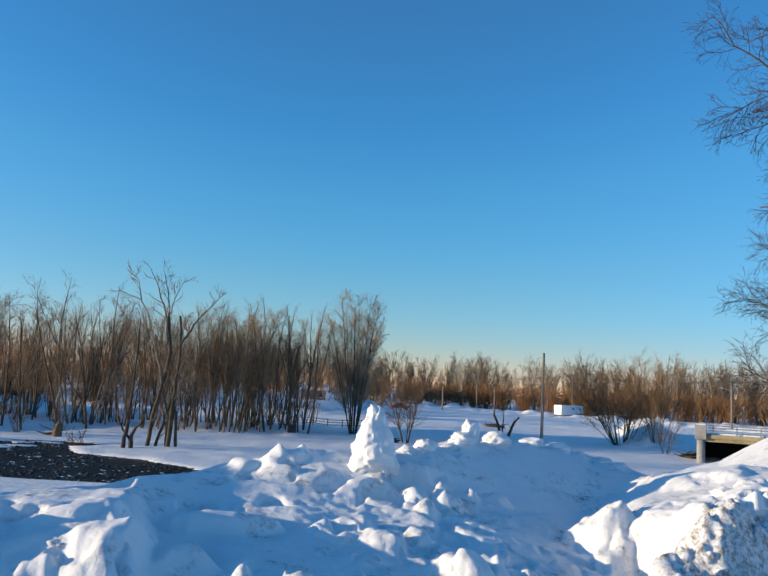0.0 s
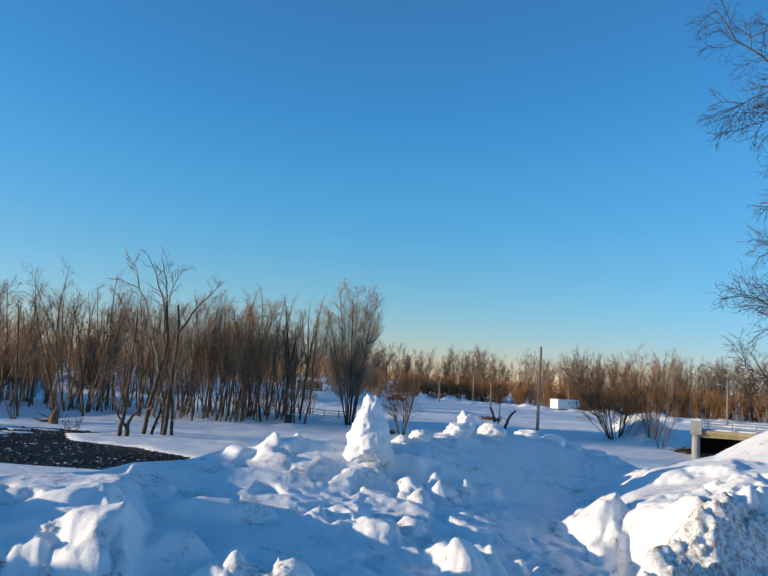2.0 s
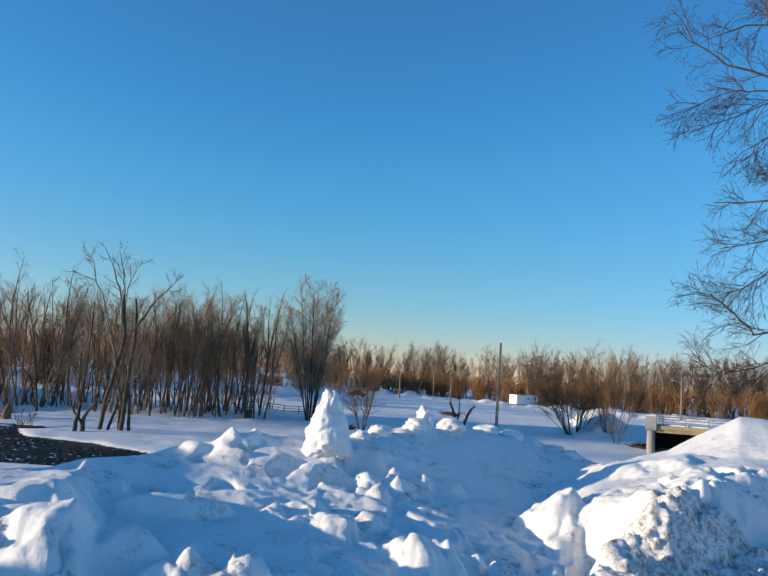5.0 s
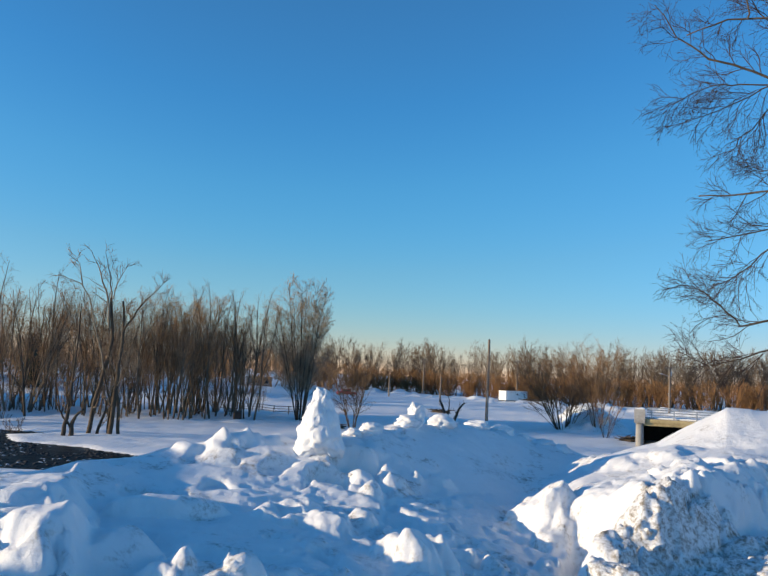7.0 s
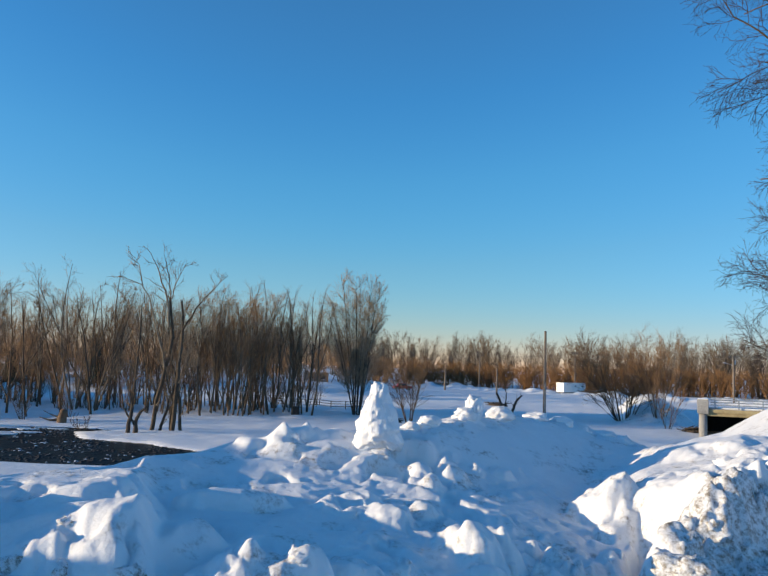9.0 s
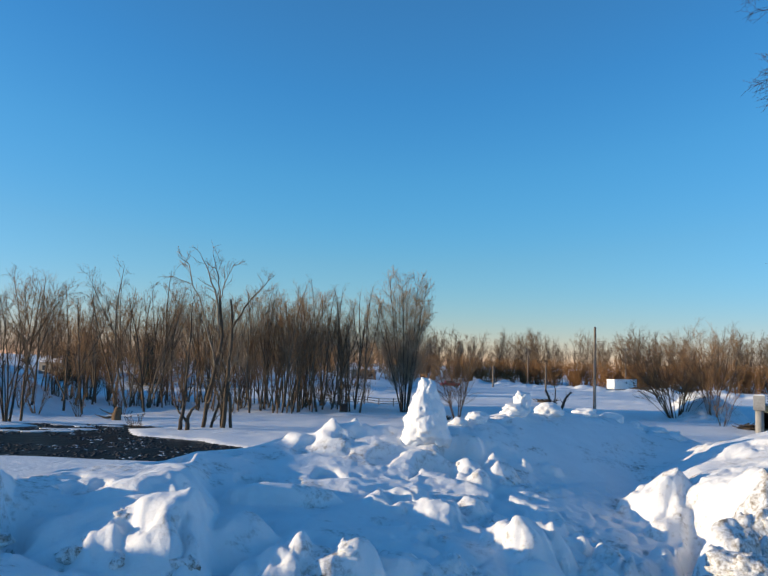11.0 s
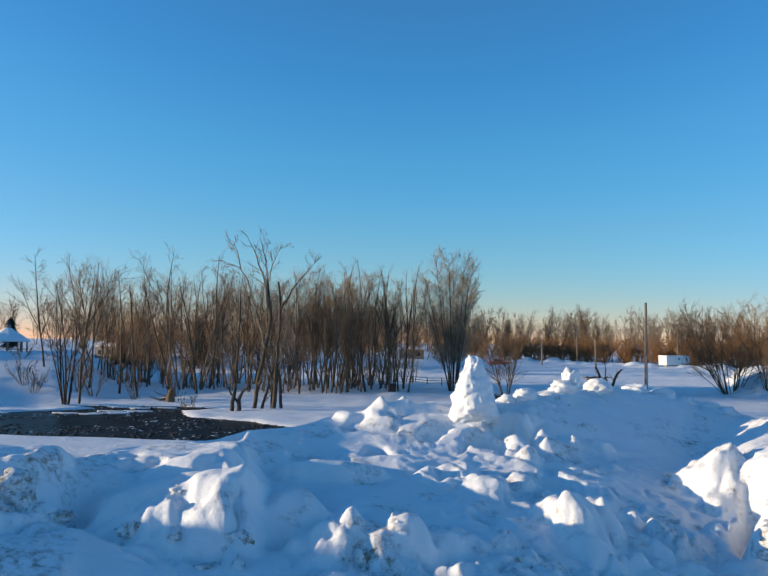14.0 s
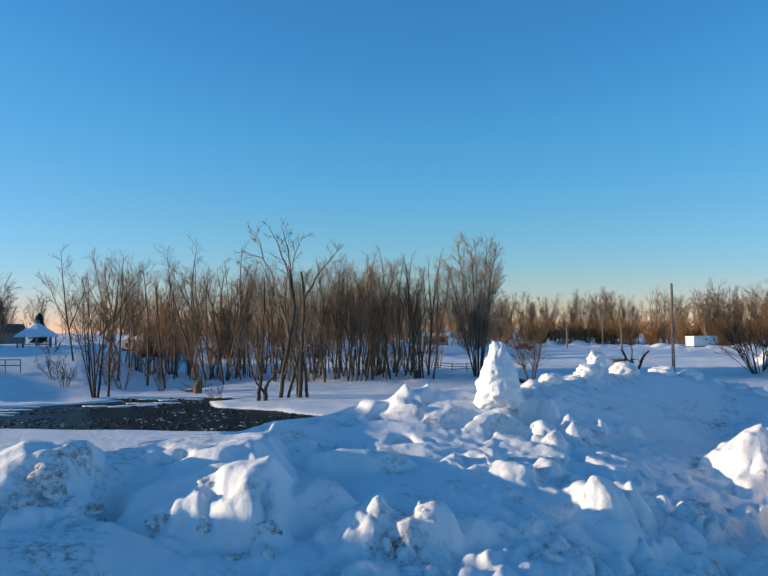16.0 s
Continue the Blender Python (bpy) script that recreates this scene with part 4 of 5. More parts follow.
# the roadside tree whose branches reach into view
def roadside_tree():
    rng = random.Random(51)
    tx, ty = 10.6, 13.6
    stems = [line_of([(tx, ty, ROAD_Z - 1.2), (tx - 0.1, ty, 6.5), (tx + 0.2, ty, 9.5), (tx + 0.1, ty, 13.5), (tx + 0.3, ty, 17)], 0.30, 0.08, rng, 0.03)]
    main = [
        line_of([(tx, ty, 10.0), (9.2, 13.6, 10.7), (7.81, 13.98, 11.03), (6.83, 14.48, 11.52), (6.31, 14.72, 12.03), (5.91, 14.89, 12.74)], 0.037, 0.008, rng, 0.03),
        line_of([(8.6, 13.7, 10.85), (7.3, 14.25, 10.95), (6.83, 14.48, 10.98), (6.01, 14.84, 10.56)], 0.018, 0.006, rng, 0.03),
        line_of([(8.9, 13.6, 10.75), (7.9, 14.0, 10.95), (7.3, 14.25, 10.62), (6.39, 14.69, 10.28)], 0.018, 0.006, rng, 0.03),
        line_of([(9.0, 13.6, 10.7), (8.0, 14.1, 10.7), (7.55, 14.2, 10.1), (7.1, 14.4, 9.6)], 0.015, 0.006, rng, 0.03),
        line_of([(tx, ty, 10.6), (9.0, 13.7, 11.6), (7.9, 14.0, 12.0), (7.2, 14.3, 13.1)], 0.025, 0.008, rng, 0.03),
        line_of([(tx, ty, 8.0), (9.2, 13.7, 8.9), (8.3, 13.8, 8.3), (7.45, 14.18, 8.08), (6.78, 14.51, 7.95)], 0.028, 0.007, rng, 0.03),
        line_of([(8.5, 13.8, 8.35), (7.9, 14.0, 7.9), (7.3, 14.3, 7.3), (6.9, 14.5, 7.1)], 0.018, 0.006, rng, 0.03),
        line_of([(tx, ty, 6.6), (9.2, 13.7, 6.9), (7.79, 14.0, 6.48), (7.33, 14.24, 6.35), (7.0, 14.40, 6.75), (6.72, 14.55, 7.02), (6.45, 14.66, 7.08)], 0.030, 0.007, rng, 0.02),
        line_of([(tx, ty, 6.2), (9.0, 13.7, 6.4), (7.78, 14.0, 5.95), (7.3, 14.25, 5.75), (6.84, 14.48, 5.6), (6.37, 14.69, 5.85)], 0.022, 0.006, rng, 0.02),
        line_of([(tx, ty, 9.0), (9.3, 13.4, 9.7), (8.2, 13.6, 9.3), (7.5, 14.0, 9.2)], 0.025, 0.007, rng, 0.03),
    ]
    pale = [line_of([(tx, ty, 11.5), (9.0, 13.7, 12.35), (7.82, 13.98, 12.21), (7.1, 14.3, 12.25), (6.46, 14.65, 12.05)], 0.030, 0.012, rng, 0.02), line_of([(tx, ty, 8.6), (9.0, 13.7, 8.8), (7.8, 13.99, 8.87), (7.2, 14.3, 8.82), (6.68, 14.56, 8.83)], 0.025, 0.012, rng, 0.02), line_of([(7.4, 14.1, 12.2), (7.45, 14.15, 12.6), (7.3, 14.2, 13.0)], 0.018, 0.012, rng, 0.02)]
    boughs = sprout(rng, main, 15, 0.35, 1.05, 0.5, 42, 0.4, 5, 0.2, -0.02, 0.006) + sprout(rng, pale, 7, 0.3, 0.7, 0.5, 50, 0.3, 4, 0.13, 0.0, 0.008)
    twigs = sprout(rng, boughs, 10, 0.15, 0.5, 0.4, 38, 0.6, 3, 0.22, -0.04, 0.0035)
    twigs += sprout(rng, twigs, 2, 0.3, 0.2, 0.3, 40, 0.8, 2, 0.15, 0.0, 0.003)
    root = thing("roadside_tree", pose(0.15, -0.08, 0.1), "bare roadside tree with fine reddish drooping twigs", "tree")
    v, f = tubes(stems, 10)
    part_mesh("trunk", mesh_of("trunk", v, f, BARK_GREY), root)
    for line in main:
        v, f = tubes([line], 6)
        part_mesh("limb", mesh_of("limb", v, f, BARK_DARK), root)
    for line in pale:
        v, f = tubes([line], 6)
        part_mesh("broken_limb", mesh_of("broken_limb", v, f, BARK_GREY), root, "grey broken limb")
    v, f = tubes(boughs, 4)
    w, g = tubes(twigs, 3)
    part_mesh("crown", mesh_of("crown", v + w, f + [tuple(i + len(v) for i in t) for t in g], TWIG_RED), root)


roadside_tree()

# ---- poles, trailer, bridge, gazebo and the rest ----
def utility_pole(x, y, tall, lamp=False, arms=1):
    root = thing("utility_pole", pose(x, y, height(x, y), 0, 0, 20), "weathered wooden utility pole with a cross arm", "utility pole", "poles along the far road")
    part("post", rod((0, 0, -0.4), (0, 0, tall), 0.21, 0.16), POLE_WOOD, root, shade_smooth=True)
    for k in range(arms):
        z = tall - 0.25 - 0.9 * k
        part("cross_arm", box((2.6, 0.16, 0.18), (0, 0.1, z), 0.015), POLE_WOOD, root)
        for dx in (-1.05, -0.4, 0.4, 1.05):
            part("insulator", rod((dx, 0.1, z + 0.07), (dx, 0.1, z + 0.27), 0.05, 0.03), DARK_METAL, root)
        part("brace", rod((-0.7, 0.1, z), (0, 0.1, z - 0.7), 0.025), DARK_METAL, root)
        part("brace", rod((0.7, 0.1, z), (0, 0.1, z - 0.7), 0.025), DARK_METAL, root)
    if lamp:
        part("lamp_arm", rod((0, 0, tall - 1.7), (-1.7, 0, tall - 1.3), 0.04), GALVANISED, root)
        part("lamp_head", box((0.6, 0.25, 0.16), (-1.95, 0, tall - 1.28), 0.04), GALVANISED, root)
        part("transformer", rod((0.28, 0, tall - 1.6), (0.28, 0, tall - 0.8), 0.2), GALVANISED, root, shade_smooth=True)
    return root


utility_pole(59.9, 138.0, 9.0, True)
utility_pole(25.8, 221.5, 9.8, arms=2)
utility_pole(44.2, 187.5, 9.8)
utility_pole(14.4, 195, 5.2, arms=0)
utility_pole(23.7, 171, 5.6, arms=0)


def cable(a, b, sag):
    a, b = Vector(a), Vector(b)
    line = []
    for k in range(13):
        u = k / 12
        line.append((a.lerp(b, u) - Vector((0, 0, sag * 4 * u * (1 - u))), 0.018))
    v, f = tubes([line], 3)
    return v, f


for dx in (-1.0, 1.0):
    for a, b in (((59.9, 138.0, 8.95), (44.2, 187.5, 9.75)), ((44.2, 187.5, 9.75), (25.8, 221.5, 9.75)), ((59.9, 138.0, 8.95), (98, 105, 9.2))):
        v, f = cable((a[0] + dx, a[1] + 0.4 * dx, a[2]), (b[0] + dx, b[1] + 0.4 * dx, b[2]), 0.9)
        tagged(new("overhead_cable", mesh_of("overhead_cable", v, f, DARK_METAL)), "thin dark overhead cable between the utility poles", "cable", "overhead cables")

pole = thing("bare_pole", pose(16.2, 81.8, height(16.2, 81.8)), "tall plain wooden pole in the snowy field", "pole")
part("post", rod((0, 0, -0.5), (0.05, 0, 9.45), 0.17, 0.12, 12), POLE_WOOD, pole, shade_smooth=True)
part("cap", rod((0.05, 0, 9.45), (0.05, 0, 9.5), 0.12, 0.06, 12), DARK_METAL, pole)
part("conduit", rod((0.02, -0.15, 0), (0.04, -0.15, 4.2), 0.03), GALVANISED, pole)


def site_trailer():
    x, y = 43.0, 186.0
    root = thing("site_trailer", pose(x, y, height(x, y) + 0.45, 0, 0, 34), "white box trailer parked on the far snow", "trailer")
    part("body", box((7.2, 2.4, 2.1), (0, 0, 1.22), 0.05), WHITE_PAINT, root)
    part("roof", box((7.3, 2.5, 0.08), (0, 0, 2.31), 0.02), SNOW_CLEAN, root, "snow covered flat roof")
    part("chassis", box((6.6, 1.6, 0.14), (0, 0, 0.1), 0.02), DARK_METAL, root)
    part("drawbar", box((1.4, 0.12, 0.1), (-4.2, 0, 0.1), 0.02), DARK_METAL, root)
    for dx in (-0.5, 0.5):
        for dy in (-1.0, 1.0):
            wheel = part("wheel", rod((dx, dy - 0.1, 0.22), (dx, dy + 0.1, 0.22), 0.36, sides=16), RUBBER, root)
            part("rim", rod((dx, dy - 0.12, 0.22), (dx, dy + 0.12, 0.22), 0.18, sides=12), GALVANISED, wheel)
    for dx in (0.2, 2.6):
        win = part("window", box((0.5, 0.04, 0.3), (dx, -1.21, 1.6), 0.01), DARK_GLASS, root)
        part("frame", box((0.9, 0.03, 0.05), (dx, -1.215, 1.42)), GALVANISED, win)
    part("door", box((0.75, 0.04, 1.5), (1.4, -1.215, 1.0), 0.01), WHITE_TRIM, root)
    part("sign_panel", box((0.04, 1.0, 0.3), (-3.61, -0.2, 1.3)), GALVANISED, root)


site_trailer()


def red_car(x, y, turn):
    root = thing("car", pose(x, y, height(x, y), 0, 0, turn), "small red car parked on the far road behind snow", "car")
    part("body", box((4.2, 1.7, 0.62), (0, 0, 0.62), 0.12), CAR_RED, root)
    cabin = box((2.3, 1.5, 0.55), (-0.15, 0, 1.17), 0.0)
    for v in cabin.verts:
        if v.co.z > 1.2:
            v.co.x = -0.15 + (v.co.x + 0.15) * 0.68
    part("cabin", cabin, CAR_RED, root)
    for dy in (-0.76, 0.76):
        part("window", box((1.6, 0.03, 0.34), (-0.15, dy, 1.16), 0.01), DARK_GLASS, root)
        for dx in (-1.3, 1.3):
            wheel = part("wheel", rod((dx, dy - 0.1, 0.32), (dx, dy + 0.1, 0.32), 0.32, sides=16), RUBBER, root)
            part("rim", rod((dx, dy - 0.12, 0.32), (dx, dy + 0.12, 0.32), 0.18, sides=12), GALVANISED, wheel)


red_car(3.7, 178.0, 12)


def brush_heap(x, y, length, seed, label):
    """A low heap of branches and soil with snow on it."""
    rng = random.Random(seed)
    root = thing("brush_heap", pose(x, y, height(x, y), 0, 0, -25), label, "brush heap", "heaps near the far road")
    lines = []
    for k in range(46):
        p = (rng.uniform(-length / 2, length / 2), rng.uniform(-0.6, 0.6), rng.uniform(0, 0.45))
        lines.append(limb(rng, p, (rng.gauss(0, 1), rng.gauss(0, 0.5), rng.uniform(0, 0.12)), rng.uniform(0.5, 1.1), 0.06, 0.02, 3, 0.1, 0))
    v, f = tubes(lines, 4)
    part_mesh("brushwood", mesh_of("brushwood", v, f, BARK_DARK), root)
    bm = bmesh.new()
    bmesh.ops.create_icosphere(bm, subdivisions=3, radius=1)
    for q in bm.verts:
        s = 1 + 0.25 * noise.noise(q.co * 2 + Vector((seed, 0, 0)))
        q.co = Vector((q.co.x * length * 0.48, q.co.y * 0.8, q.co.z * 0.42)) * s
    part("soil", bm, BARK_DARK, root, "dark soil core", True)


brush_heap(46.5, 180.5, 6.5, 3, "dark heap of branches beside the trailer")
brush_heap(16.5, 118, 3.0, 4, "dark heap of branches with snow on top")
brush_heap(51.0, 172, 7.0, 6, "long dark heap of cut branches on snow")
brush_heap(28.6, 74.8, 1.2, 8, "small heap of sticks on the creek ice")
brush_heap(0.6, 76.5, 2.2, 9, "dark stones and sticks under a shrub")


def ridge_mesh(name, course, wide, foot, tall, seed, mat, ground=False):
    """A lumpy ridge of shovelled snow along a course of points."""
    pts = [Vector((*p, 0)) for p in course]
    rows, across = 26 * (len(pts) - 1), 15
    verts, faces = [], []
    for k in range(rows + 1):
        f = k / rows * (len(pts) - 1)
        i = min(int(f), len(pts) - 2)
        c, t = pts[i].lerp(pts[i + 1], f - i), (pts[i + 1] - pts[i]).normalized()
        end = min(1.0, 6 * min(k, rows - k) / rows)
        for j in range(across):
            u = 2 * j / (across - 1) - 1
            q = c + Vector((-t.y, t.x, 0)) * u * wide
            lumps = float(rough(q.x * 0.9, q.y * 0.9, seed, 4, 0.6))
            h = tall * (1 - u * u) * end * (0.85 + 0.42 * lumps)
            verts.append((q.x, q.y, (height(q.x, q.y) - 0.15 if ground else foot) + max(h, 0.0)))
    for k in range(rows):
        for j in range(across - 1):
            n = k * across + j
            faces.append((n, n + 1, n + across + 1, n + across))
    return mesh_of(name, verts, faces, mat)


tagged(new("road_embankment", ridge_mesh("road_embankment", [(28.5, 83), (32.5, 97), (37, 112), (41, 130)], 4.0, 0.0, 2.0, 8.0, SNOW_ROADSIDE, True)), "snow heaped along the road embankment behind the bridge", "snow bank", kind="structure")


def bridge():
    x0, y0 = 28.0, 70.8
    root = thing("road_bridge", pose(x0, y0, 0, 0, 0, -22), "low concrete road bridge over the frozen creek", "bridge")
    part("pier", rod((0, 0, -0.5), (0, 0, 2.0), 0.36, 0.34, 20), CONCRETE, root, "round concrete column", True)
    cap = part("end_post", box((0.95, 0.9, 1.25), (0, 0, 2.62), 0.04), CONCRETE, root, "pale square concrete end post")
    part("snow_cap", box((0.9, 0.85, 0.1), (0, 0, 3.28), 0.04), SNOW_CLEAN, cap)
    part("deck", box((26, 7.5, 0.25), (13.2, 3.6, 2.30), 0.02), CONCRETE, root)
    part("deck_snow", box((26, 6.9, 0.14), (13.2, 3.6, 2.50), 0.05), SNOW_ROADSIDE, root, "trampled grey snow on the deck")
    part_mesh("snow_ridge", ridge_mesh("snow_ridge", [(0.6, 5.9), (13, 5.9), (26, 5.9)], 1.5, 2.45, 0.85, 3.0, SNOW_ROADSIDE), root, "dirty white snow ridge along the roadway")
    for k in range(5):
        part("beam", box((26, 0.35, 0.36), (13.2, 0.1 + 1.75 * k, 1.99), 0.02), BEAM, root)
    part("fascia", box((26, 0.12, 0.30), (13.2, -0.16, 2.25), 0.01), BEAM, root, "sunlit ochre edge beam")
    for y in (0.0, 7.2):
        for k in range(14):
            part("rail_post", box((0.10, 0.10, 0.85), (1.0 + 1.9 * k, y, 2.85), 0.01), GALVANISED, root)
        for z in (2.78, 3.02, 3.24):
            part("rail", box((25.4, 0.06, 0.09), (13.3, y, z), 0.015), GALVANISED, root)
    part("abutment", box((1.0, 8.0, 2.6), (5.6, 3.8, 0.6), 0.05), CONCRETE, root)
    # two near-black panels, added so that the opening under the deck reads as shaded
    part("rear_shade_panel", box((7, 0.5, 2.4), (3.6, 8.0, 0.95), 0.04), NEAR_BLACK, root, "near black panel standing in for shade under the deck")
    part("side_shade_panel", box((0.3, 7.0, 2.5), (0.2, 4.2, 0.8), 0.03), NEAR_BLACK, root, "near black panel standing in for shade behind the column")


bridge()


def gazebo():
    x, y = -64.5, 102.0
    z = height(x, y) - 0.35
    root = thing("gazebo", pose(x, y, z, 0, 0, 12), "open octagonal park gazebo with a snowy white roof", "gazebo")
    n, r, eave, apex = 8, 2.55, 1.95, 3.7
    part("floor", rod((0, 0, -0.2), (0, 0, 0.12), r * 0.96, sides=n), CONCRETE, root)
    ring = [(r * 1.12 * math.cos(math.tau * (k + 0.5) / n), r * 1.12 * math.sin(math.tau * (k + 0.5) / n)) for k in range(n)]
    for k in range(n):
        a, b = Vector((*ring[k], eave)), Vector((*ring[(k + 1) % n], eave))
        c, d = Vector((b.x * 0.09, b.y * 0.09, apex)), Vector((a.x * 0.09, a.y * 0.09, apex))
        bm = bmesh.new()
        low = [bm.verts.new(p) for p in (a, b, c, d)]
        top = [bm.verts.new(p + Vector((0, 0, 0.16))) for p in (a, b, c, d)]
        bm.faces.new(top)
        bm.faces.new(low[::-1])
        for i in range(4):
            bm.faces.new((low[i], low[(i + 1) % 4], top[(i + 1) % 4], top[i]))
        part("roof_panel", bm, SNOW_CLEAN, root, "snow covered roof panel")
        part("fascia", rod(a, b, 0.07, sides=4), WHITE_TRIM, root)
        p = Vector((ring[k][0] * 0.86, ring[k][1] * 0.86, 0))
        q = Vector((ring[(k + 1) % n][0] * 0.86, ring[(k + 1) % n][1] * 0.86, 0))
        part("post", box((0.16, 0.16, 2.0), (p.x, p.y, 1.05), 0.015), SIDING, root)
        if k not in (5,):
            part("railing", rod(p + Vector((0, 0, 0.85)), q + Vector((0, 0, 0.85)), 0.045, sides=6), SIDING, root)
    cup = part("cupola", rod((0, 0, apex), (0, 0, apex + 0.55), 0.36, sides=8), SIDING, root, "small dark cupola")
    part("finial", rod((0, 0, apex + 0.5), (0, 0, apex + 1.2), 0.40, 0.04, 8), DARK_ROOF, cup)


gazebo()


def cabin(x, y, w, d, wall_h, roof_h, turn, label, roof_mat, wall_mat):
    root = thing("house", pose(x, y, height(x, y) - 0.1, 0, 0, turn), label, "house", "buildings behind the trees")
    part("wall", box((w, d, wall_h), (0, 0, wall_h / 2), 0.02), wall_mat, root)
    bm = bmesh.new()
    e = 0.35
    pts = [(-w / 2 - e, -d / 2 - e, wall_h), (w / 2 + e, -d / 2 - e, wall_h), (w / 2 + e, d / 2 + e, wall_h), (-w / 2 - e, d / 2 + e, wall_h), (-w / 2 - e, 0, wall_h + roof_h), (w / 2 + e, 0, wall_h + roof_h)]
    v = [bm.verts.new(p) for p in pts]
    for f in ((0, 1, 5, 4), (2, 3, 4, 5), (0, 4, 3), (1, 2, 5), (3, 2, 1, 0)):
        bm.faces.new([v[i] for i in f])
    part("roof", bm, roof_mat, root)
    for k in range(max(2, int(w / 2.4))):
        win = part("window", box((0.9, 0.06, 0.9), (-w / 2 + 1.3 + 2.2 * k, -d / 2 - 0.02, wall_h * 0.55)), DARK_GLASS, root)
        part("frame", box((1.05, 0.05, 0.08), (-w / 2 + 1.3 + 2.2 * k, -d / 2 - 0.04, wall_h * 0.55 - 0.49)), WHITE_TRIM, win)


cabin(-92, 128, 14, 6, 2.4, 1.6, 20, "low dark house behind the park", DARK_ROOF, SIDING)
cabin(-66, 140, 8, 5, 2.3, 1.3, -15, "small house with a snowy roof behind trees", SNOW_CLEAN, SIDING)
cabin(-13.4, 152, 4.6, 3.0, 1.9, 0.6, 8, "grey shed with snow on its roof behind the wood", SNOW_CLEAN, SIDING)

crate = thing("litter_bin", pose(-9.4, 84.2, height(-9.4, 84.2)), "dark square litter bin at the edge of the wood", "bin")
part("body", box((0.8, 0.7, 0.75), (0, 0, 0.42), 0.03), DARK_METAL, crate)
part("lid", box((0.86, 0.76, 0.08), (0, 0, 0.84), 0.02), DARK_METAL, crate)
for dx in (-0.3, 0.3):
    part("foot", box((0.08, 0.6, 0.12), (dx, 0, 0.0), 0.01), DARK_METAL, crate)


def old_stump():
    rng = random.Random(19)
    root = thing("tree_stump", pose(-26.0, 64.6, height(-26.0, 64.6)), "weathered brown tree stump in the snow", "stump")
    part_mesh("body", mesh_of("body", *tubes([line_of([(0, 0, -0.2), (0.05, 0, 0.5), (0.15, 0, 1.0)], 0.42, 0.28, rng, 0.02)], 10), BARK_BROWN), root)
    part_mesh("roots", mesh_of("roots", *tubes([line_of([(0, 0, 0.3), (-0.9, 0, 0.15), (-1.9, 0.2, 0.35)], 0.14, 0.03, rng, 0.04), line_of([(0, 0, 0.4), (-0.8, 0.3, 0.5), (-1.7, 0.4, 0.9)], 0.09, 0.02, rng, 0.04)], 6), BARK_DARK), root)


old_stump()


def hand_rail(x, y, z, turn, length, label):
    root = thing("hand_rail", pose(x, y, z, 0, 0, turn), label, "railing", "shore railings")
    for k in range(4):
        part("post", rod((length * k / 3, 0, -0.2), (length * k / 3, 0, 1.0), 0.045), DARK_METAL, root)
    for h in (0.5, 1.0):
        part("rail", rod((-0.05, 0, h), (length + 0.05, 0, h), 0.04), DARK_METAL, root)


hand_rail(-47.8, 66.0, height(-46, 66) + 0.1, -2, 4.6, "dark metal hand rail at the landing")
hand_rail(-24.2, 30.6, height(-22, 30.5) + 0.0, 2, 4.4, "dark metal rail near the pond shore")


# ---- ice sheets along the pond, and small pieces in place of birds and glints ----
def ice_floe(seed, x, y, a, b):
    rng = random.Random(seed)
    bm = bmesh.new()
    ring = []
    n = 18
    for k in range(n):
        w = math.tau * k / n
        s = 1 + 0.35 * noise.noise(Vector((math.cos(w) * 1.4, math.sin(w) * 1.4, seed * 1.7)))
        ring.append((a * s * math.cos(w), b * s * math.sin(w)))
    top = [bm.verts.new((p, q, 0.05 + rng.uniform(0, 0.02))) for p, q in ring]
    low = [bm.verts.new((p * 1.02, q * 1.02, -0.06)) for p, q in ring]
    bm.faces.new(top)
    for k in range(n):
        bm.faces.new((low[k], low[(k + 1) % n], top[(k + 1) % n], top[k]))
    me = bpy.data.meshes.new("ice_floe")
    bm.to_mesh(me)
    bm.free()
    me.materials.append(ICE)
    ob = new("ice_floe", me)
    ob.matrix_world = pose(x, y, -0.09)
    tagged(ob, "thin snowy ice sheet at the pond margin", "ice sheet", "ice on the pond")


ice_rng = random.Random(61)
for k in range(16):
    ice_floe(k, ice_rng.uniform(-46, -33), ice_rng.uniform(46.5, 53), ice_rng.uniform(0.8, 2.6), ice_rng.uniform(0.25, 0.6))
for k in range(9):
    ice_floe(30 + k, ice_rng.uniform(-31, -24), ice_rng.uniform(53, 60), ice_rng.uniform(0.5, 1.8), ice_rng.uniform(0.2, 0.5))


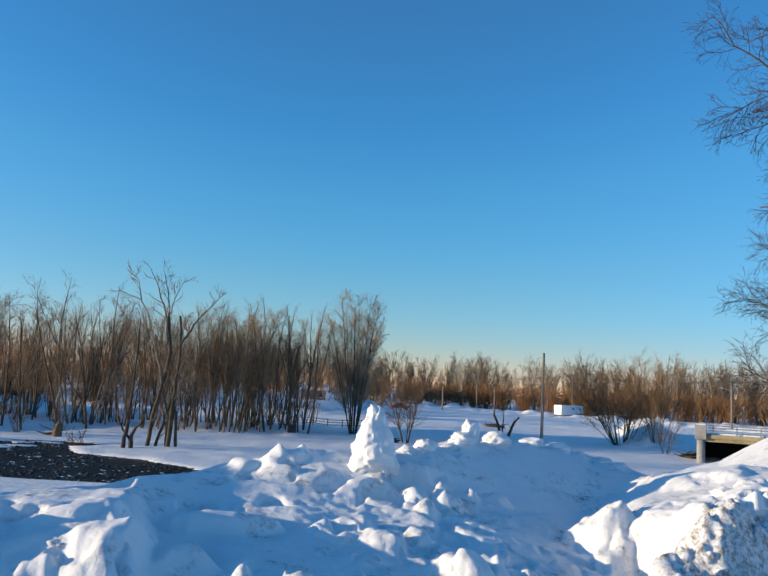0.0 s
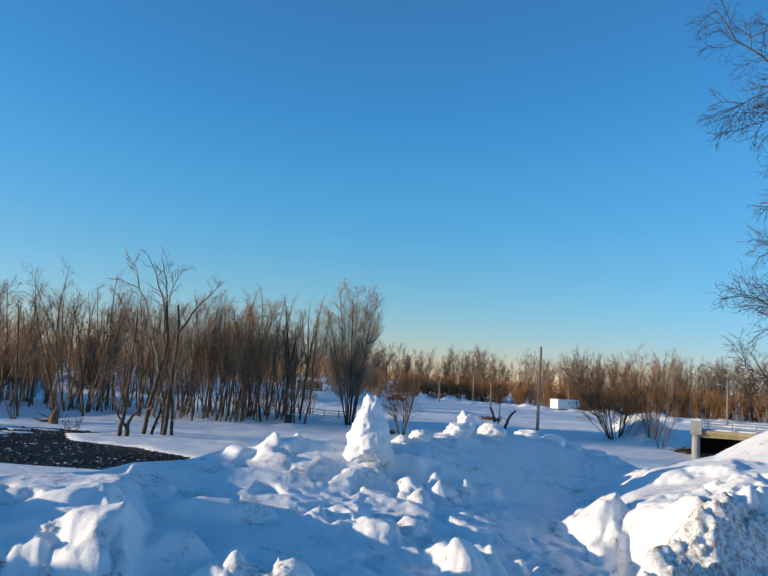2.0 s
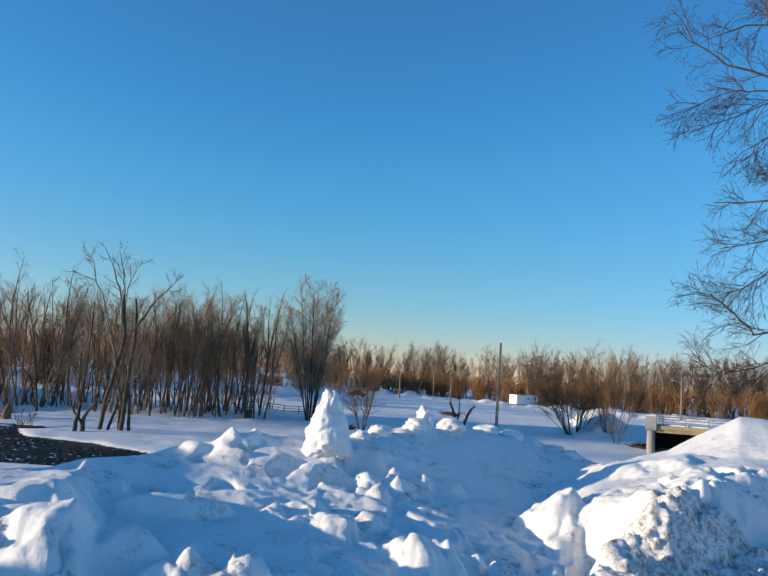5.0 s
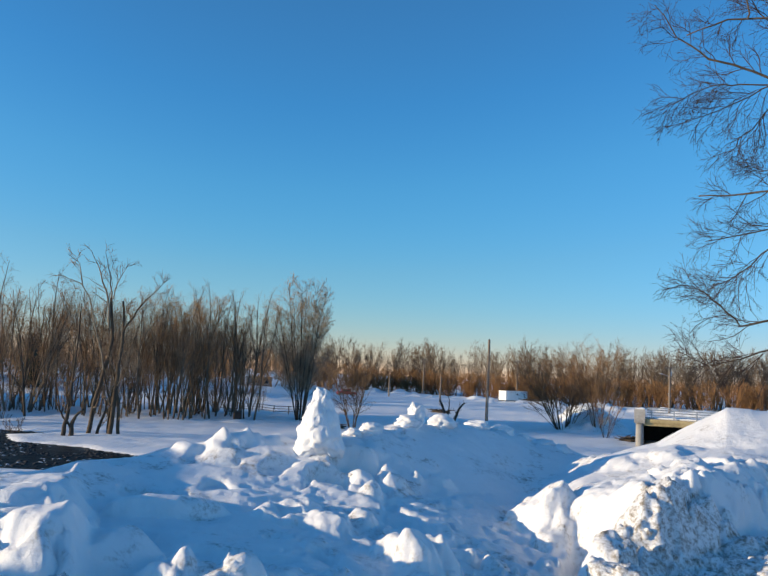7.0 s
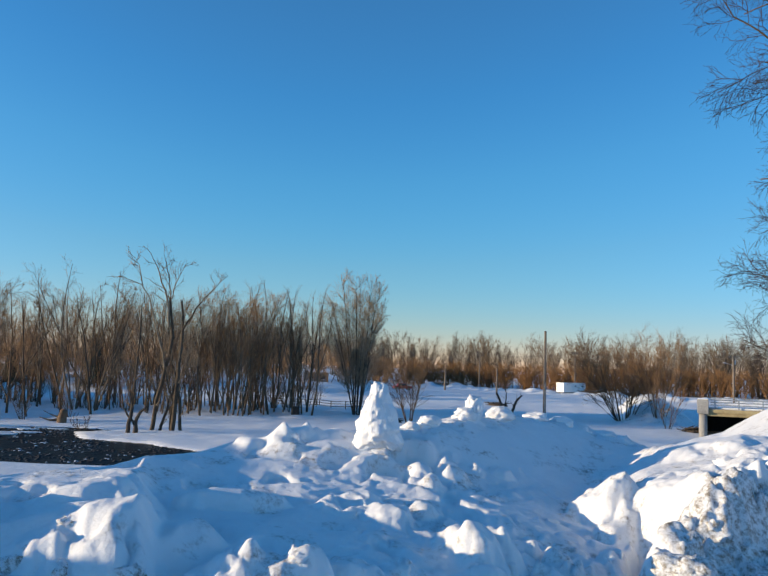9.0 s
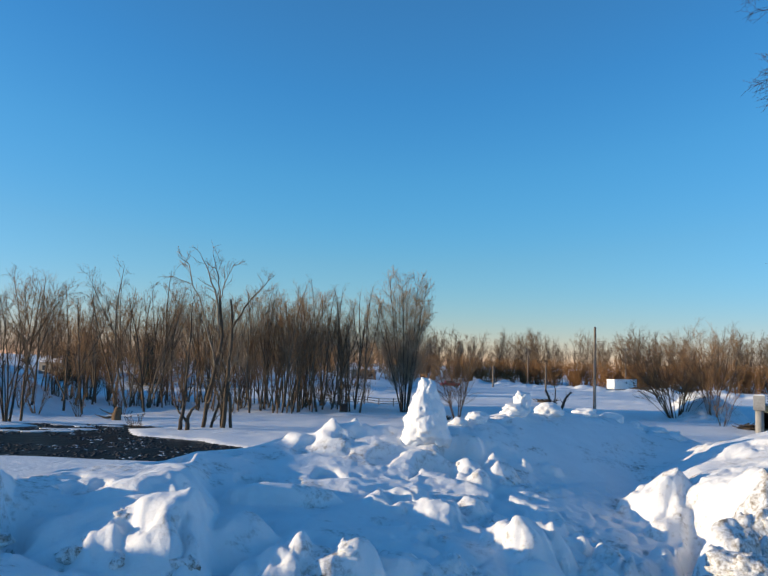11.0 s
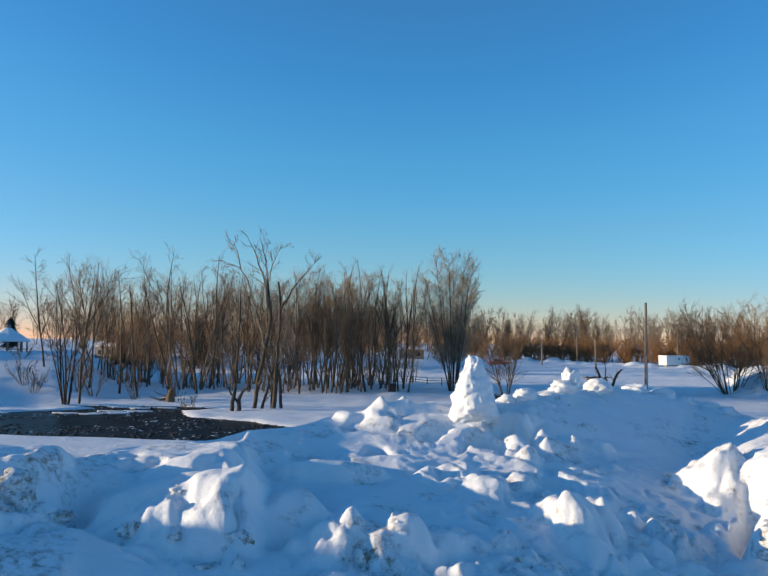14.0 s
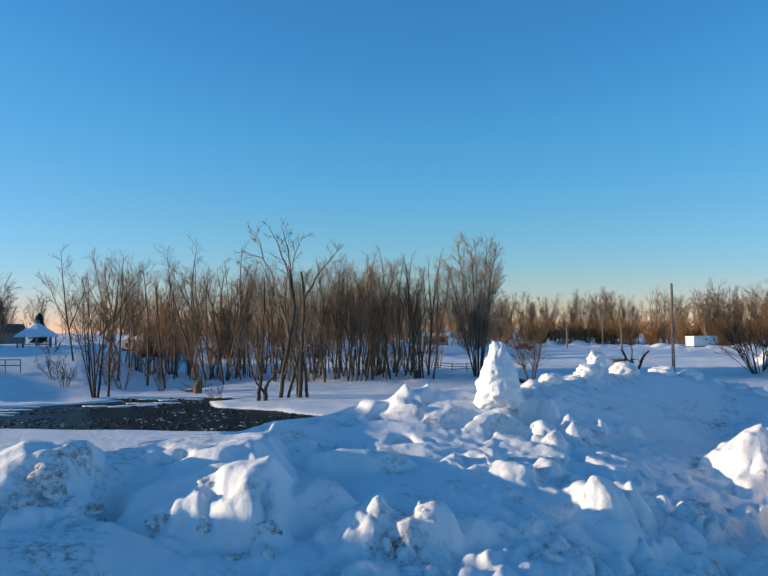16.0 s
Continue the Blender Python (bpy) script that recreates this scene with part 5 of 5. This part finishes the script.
def scattered(name, seed, count, low, high, size, mat, label, category, tall):
    """Many small angular pieces lying in the pond, within a band from its shore."""
    rng = random.Random(seed)
    verts, faces = [], []
    k = 0
    while k < count:
        x, y = rng.uniform(-54, -10), rng.uniform(38, 62)
        d = float(pond(np.array(x), np.array(y)))
        if not low < d < high or noise.noise(Vector((x * 0.35, y * 0.35, seed))) < -0.12:
            continue
        k += 1
        n, s = len(verts), rng.uniform(*size)
        for px, py, pz in ((1, 0, 0), (0.1, 1, 0), (-1, 0.2, 0), (0, -1, 0), (0.1, 0.1, tall), (0, 0, -0.5)):
            verts.append((x + px * s * rng.uniform(0.8, 1.5), y + py * s * rng.uniform(0.7, 1.2), -0.1 + pz * s * rng.uniform(0.7, 1.2)))
        faces += [(n, n + 1, n + 4), (n + 1, n + 2, n + 4), (n + 2, n + 3, n + 4), (n + 3, n, n + 4), (n + 1, n, n + 5), (n + 2, n + 1, n + 5), (n + 3, n + 2, n + 5), (n, n + 3, n + 5)]
    tagged(new(name, mesh_of(name, verts, faces, mat, False)), label, category, kind="stuff")


# dark pieces stand in for the many birds on the water
scattered("bird_specks", 71, 1900, -0.15, 9.0, (0.07, 0.19), NEAR_BLACK, "dark specks standing in for birds on the pond", "stones", 0.45)
# pale pieces imitate glints on the ripples by their colour
scattered("pale_glints", 72, 420, 0.1, 9.0, (0.05, 0.12), ICE, "small pale pieces standing in for glints on the water", "ice", 0.25)


def rail_fence(x0, y0, x1, y1, count, label):
    """Low post and rail fence over uneven ground."""
    root = thing("rail_fence", Matrix(), label, "fence")
    pts = []
    for k in range(count):
        u = k / (count - 1)
        x, y = x0 + (x1 - x0) * u, y0 + (y1 - y0) * u
        pts.append((x, y, height(x, y)))
        part("post", rod((x, y, pts[-1][2] - 0.2), (x, y, pts[-1][2] + 1.05), 0.06), POLE_WOOD, root)
    for a, b in zip(pts, pts[1:]):
        for h in (0.35, 0.65, 0.95):
            part("rail", rod((a[0], a[1], a[2] + h), (b[0], b[1], b[2] + h), 0.035), POLE_WOOD, root)


rail_fence(-14.0, 99.0, 0.5, 100.5, 9, "weathered wooden rail fence behind the wood")
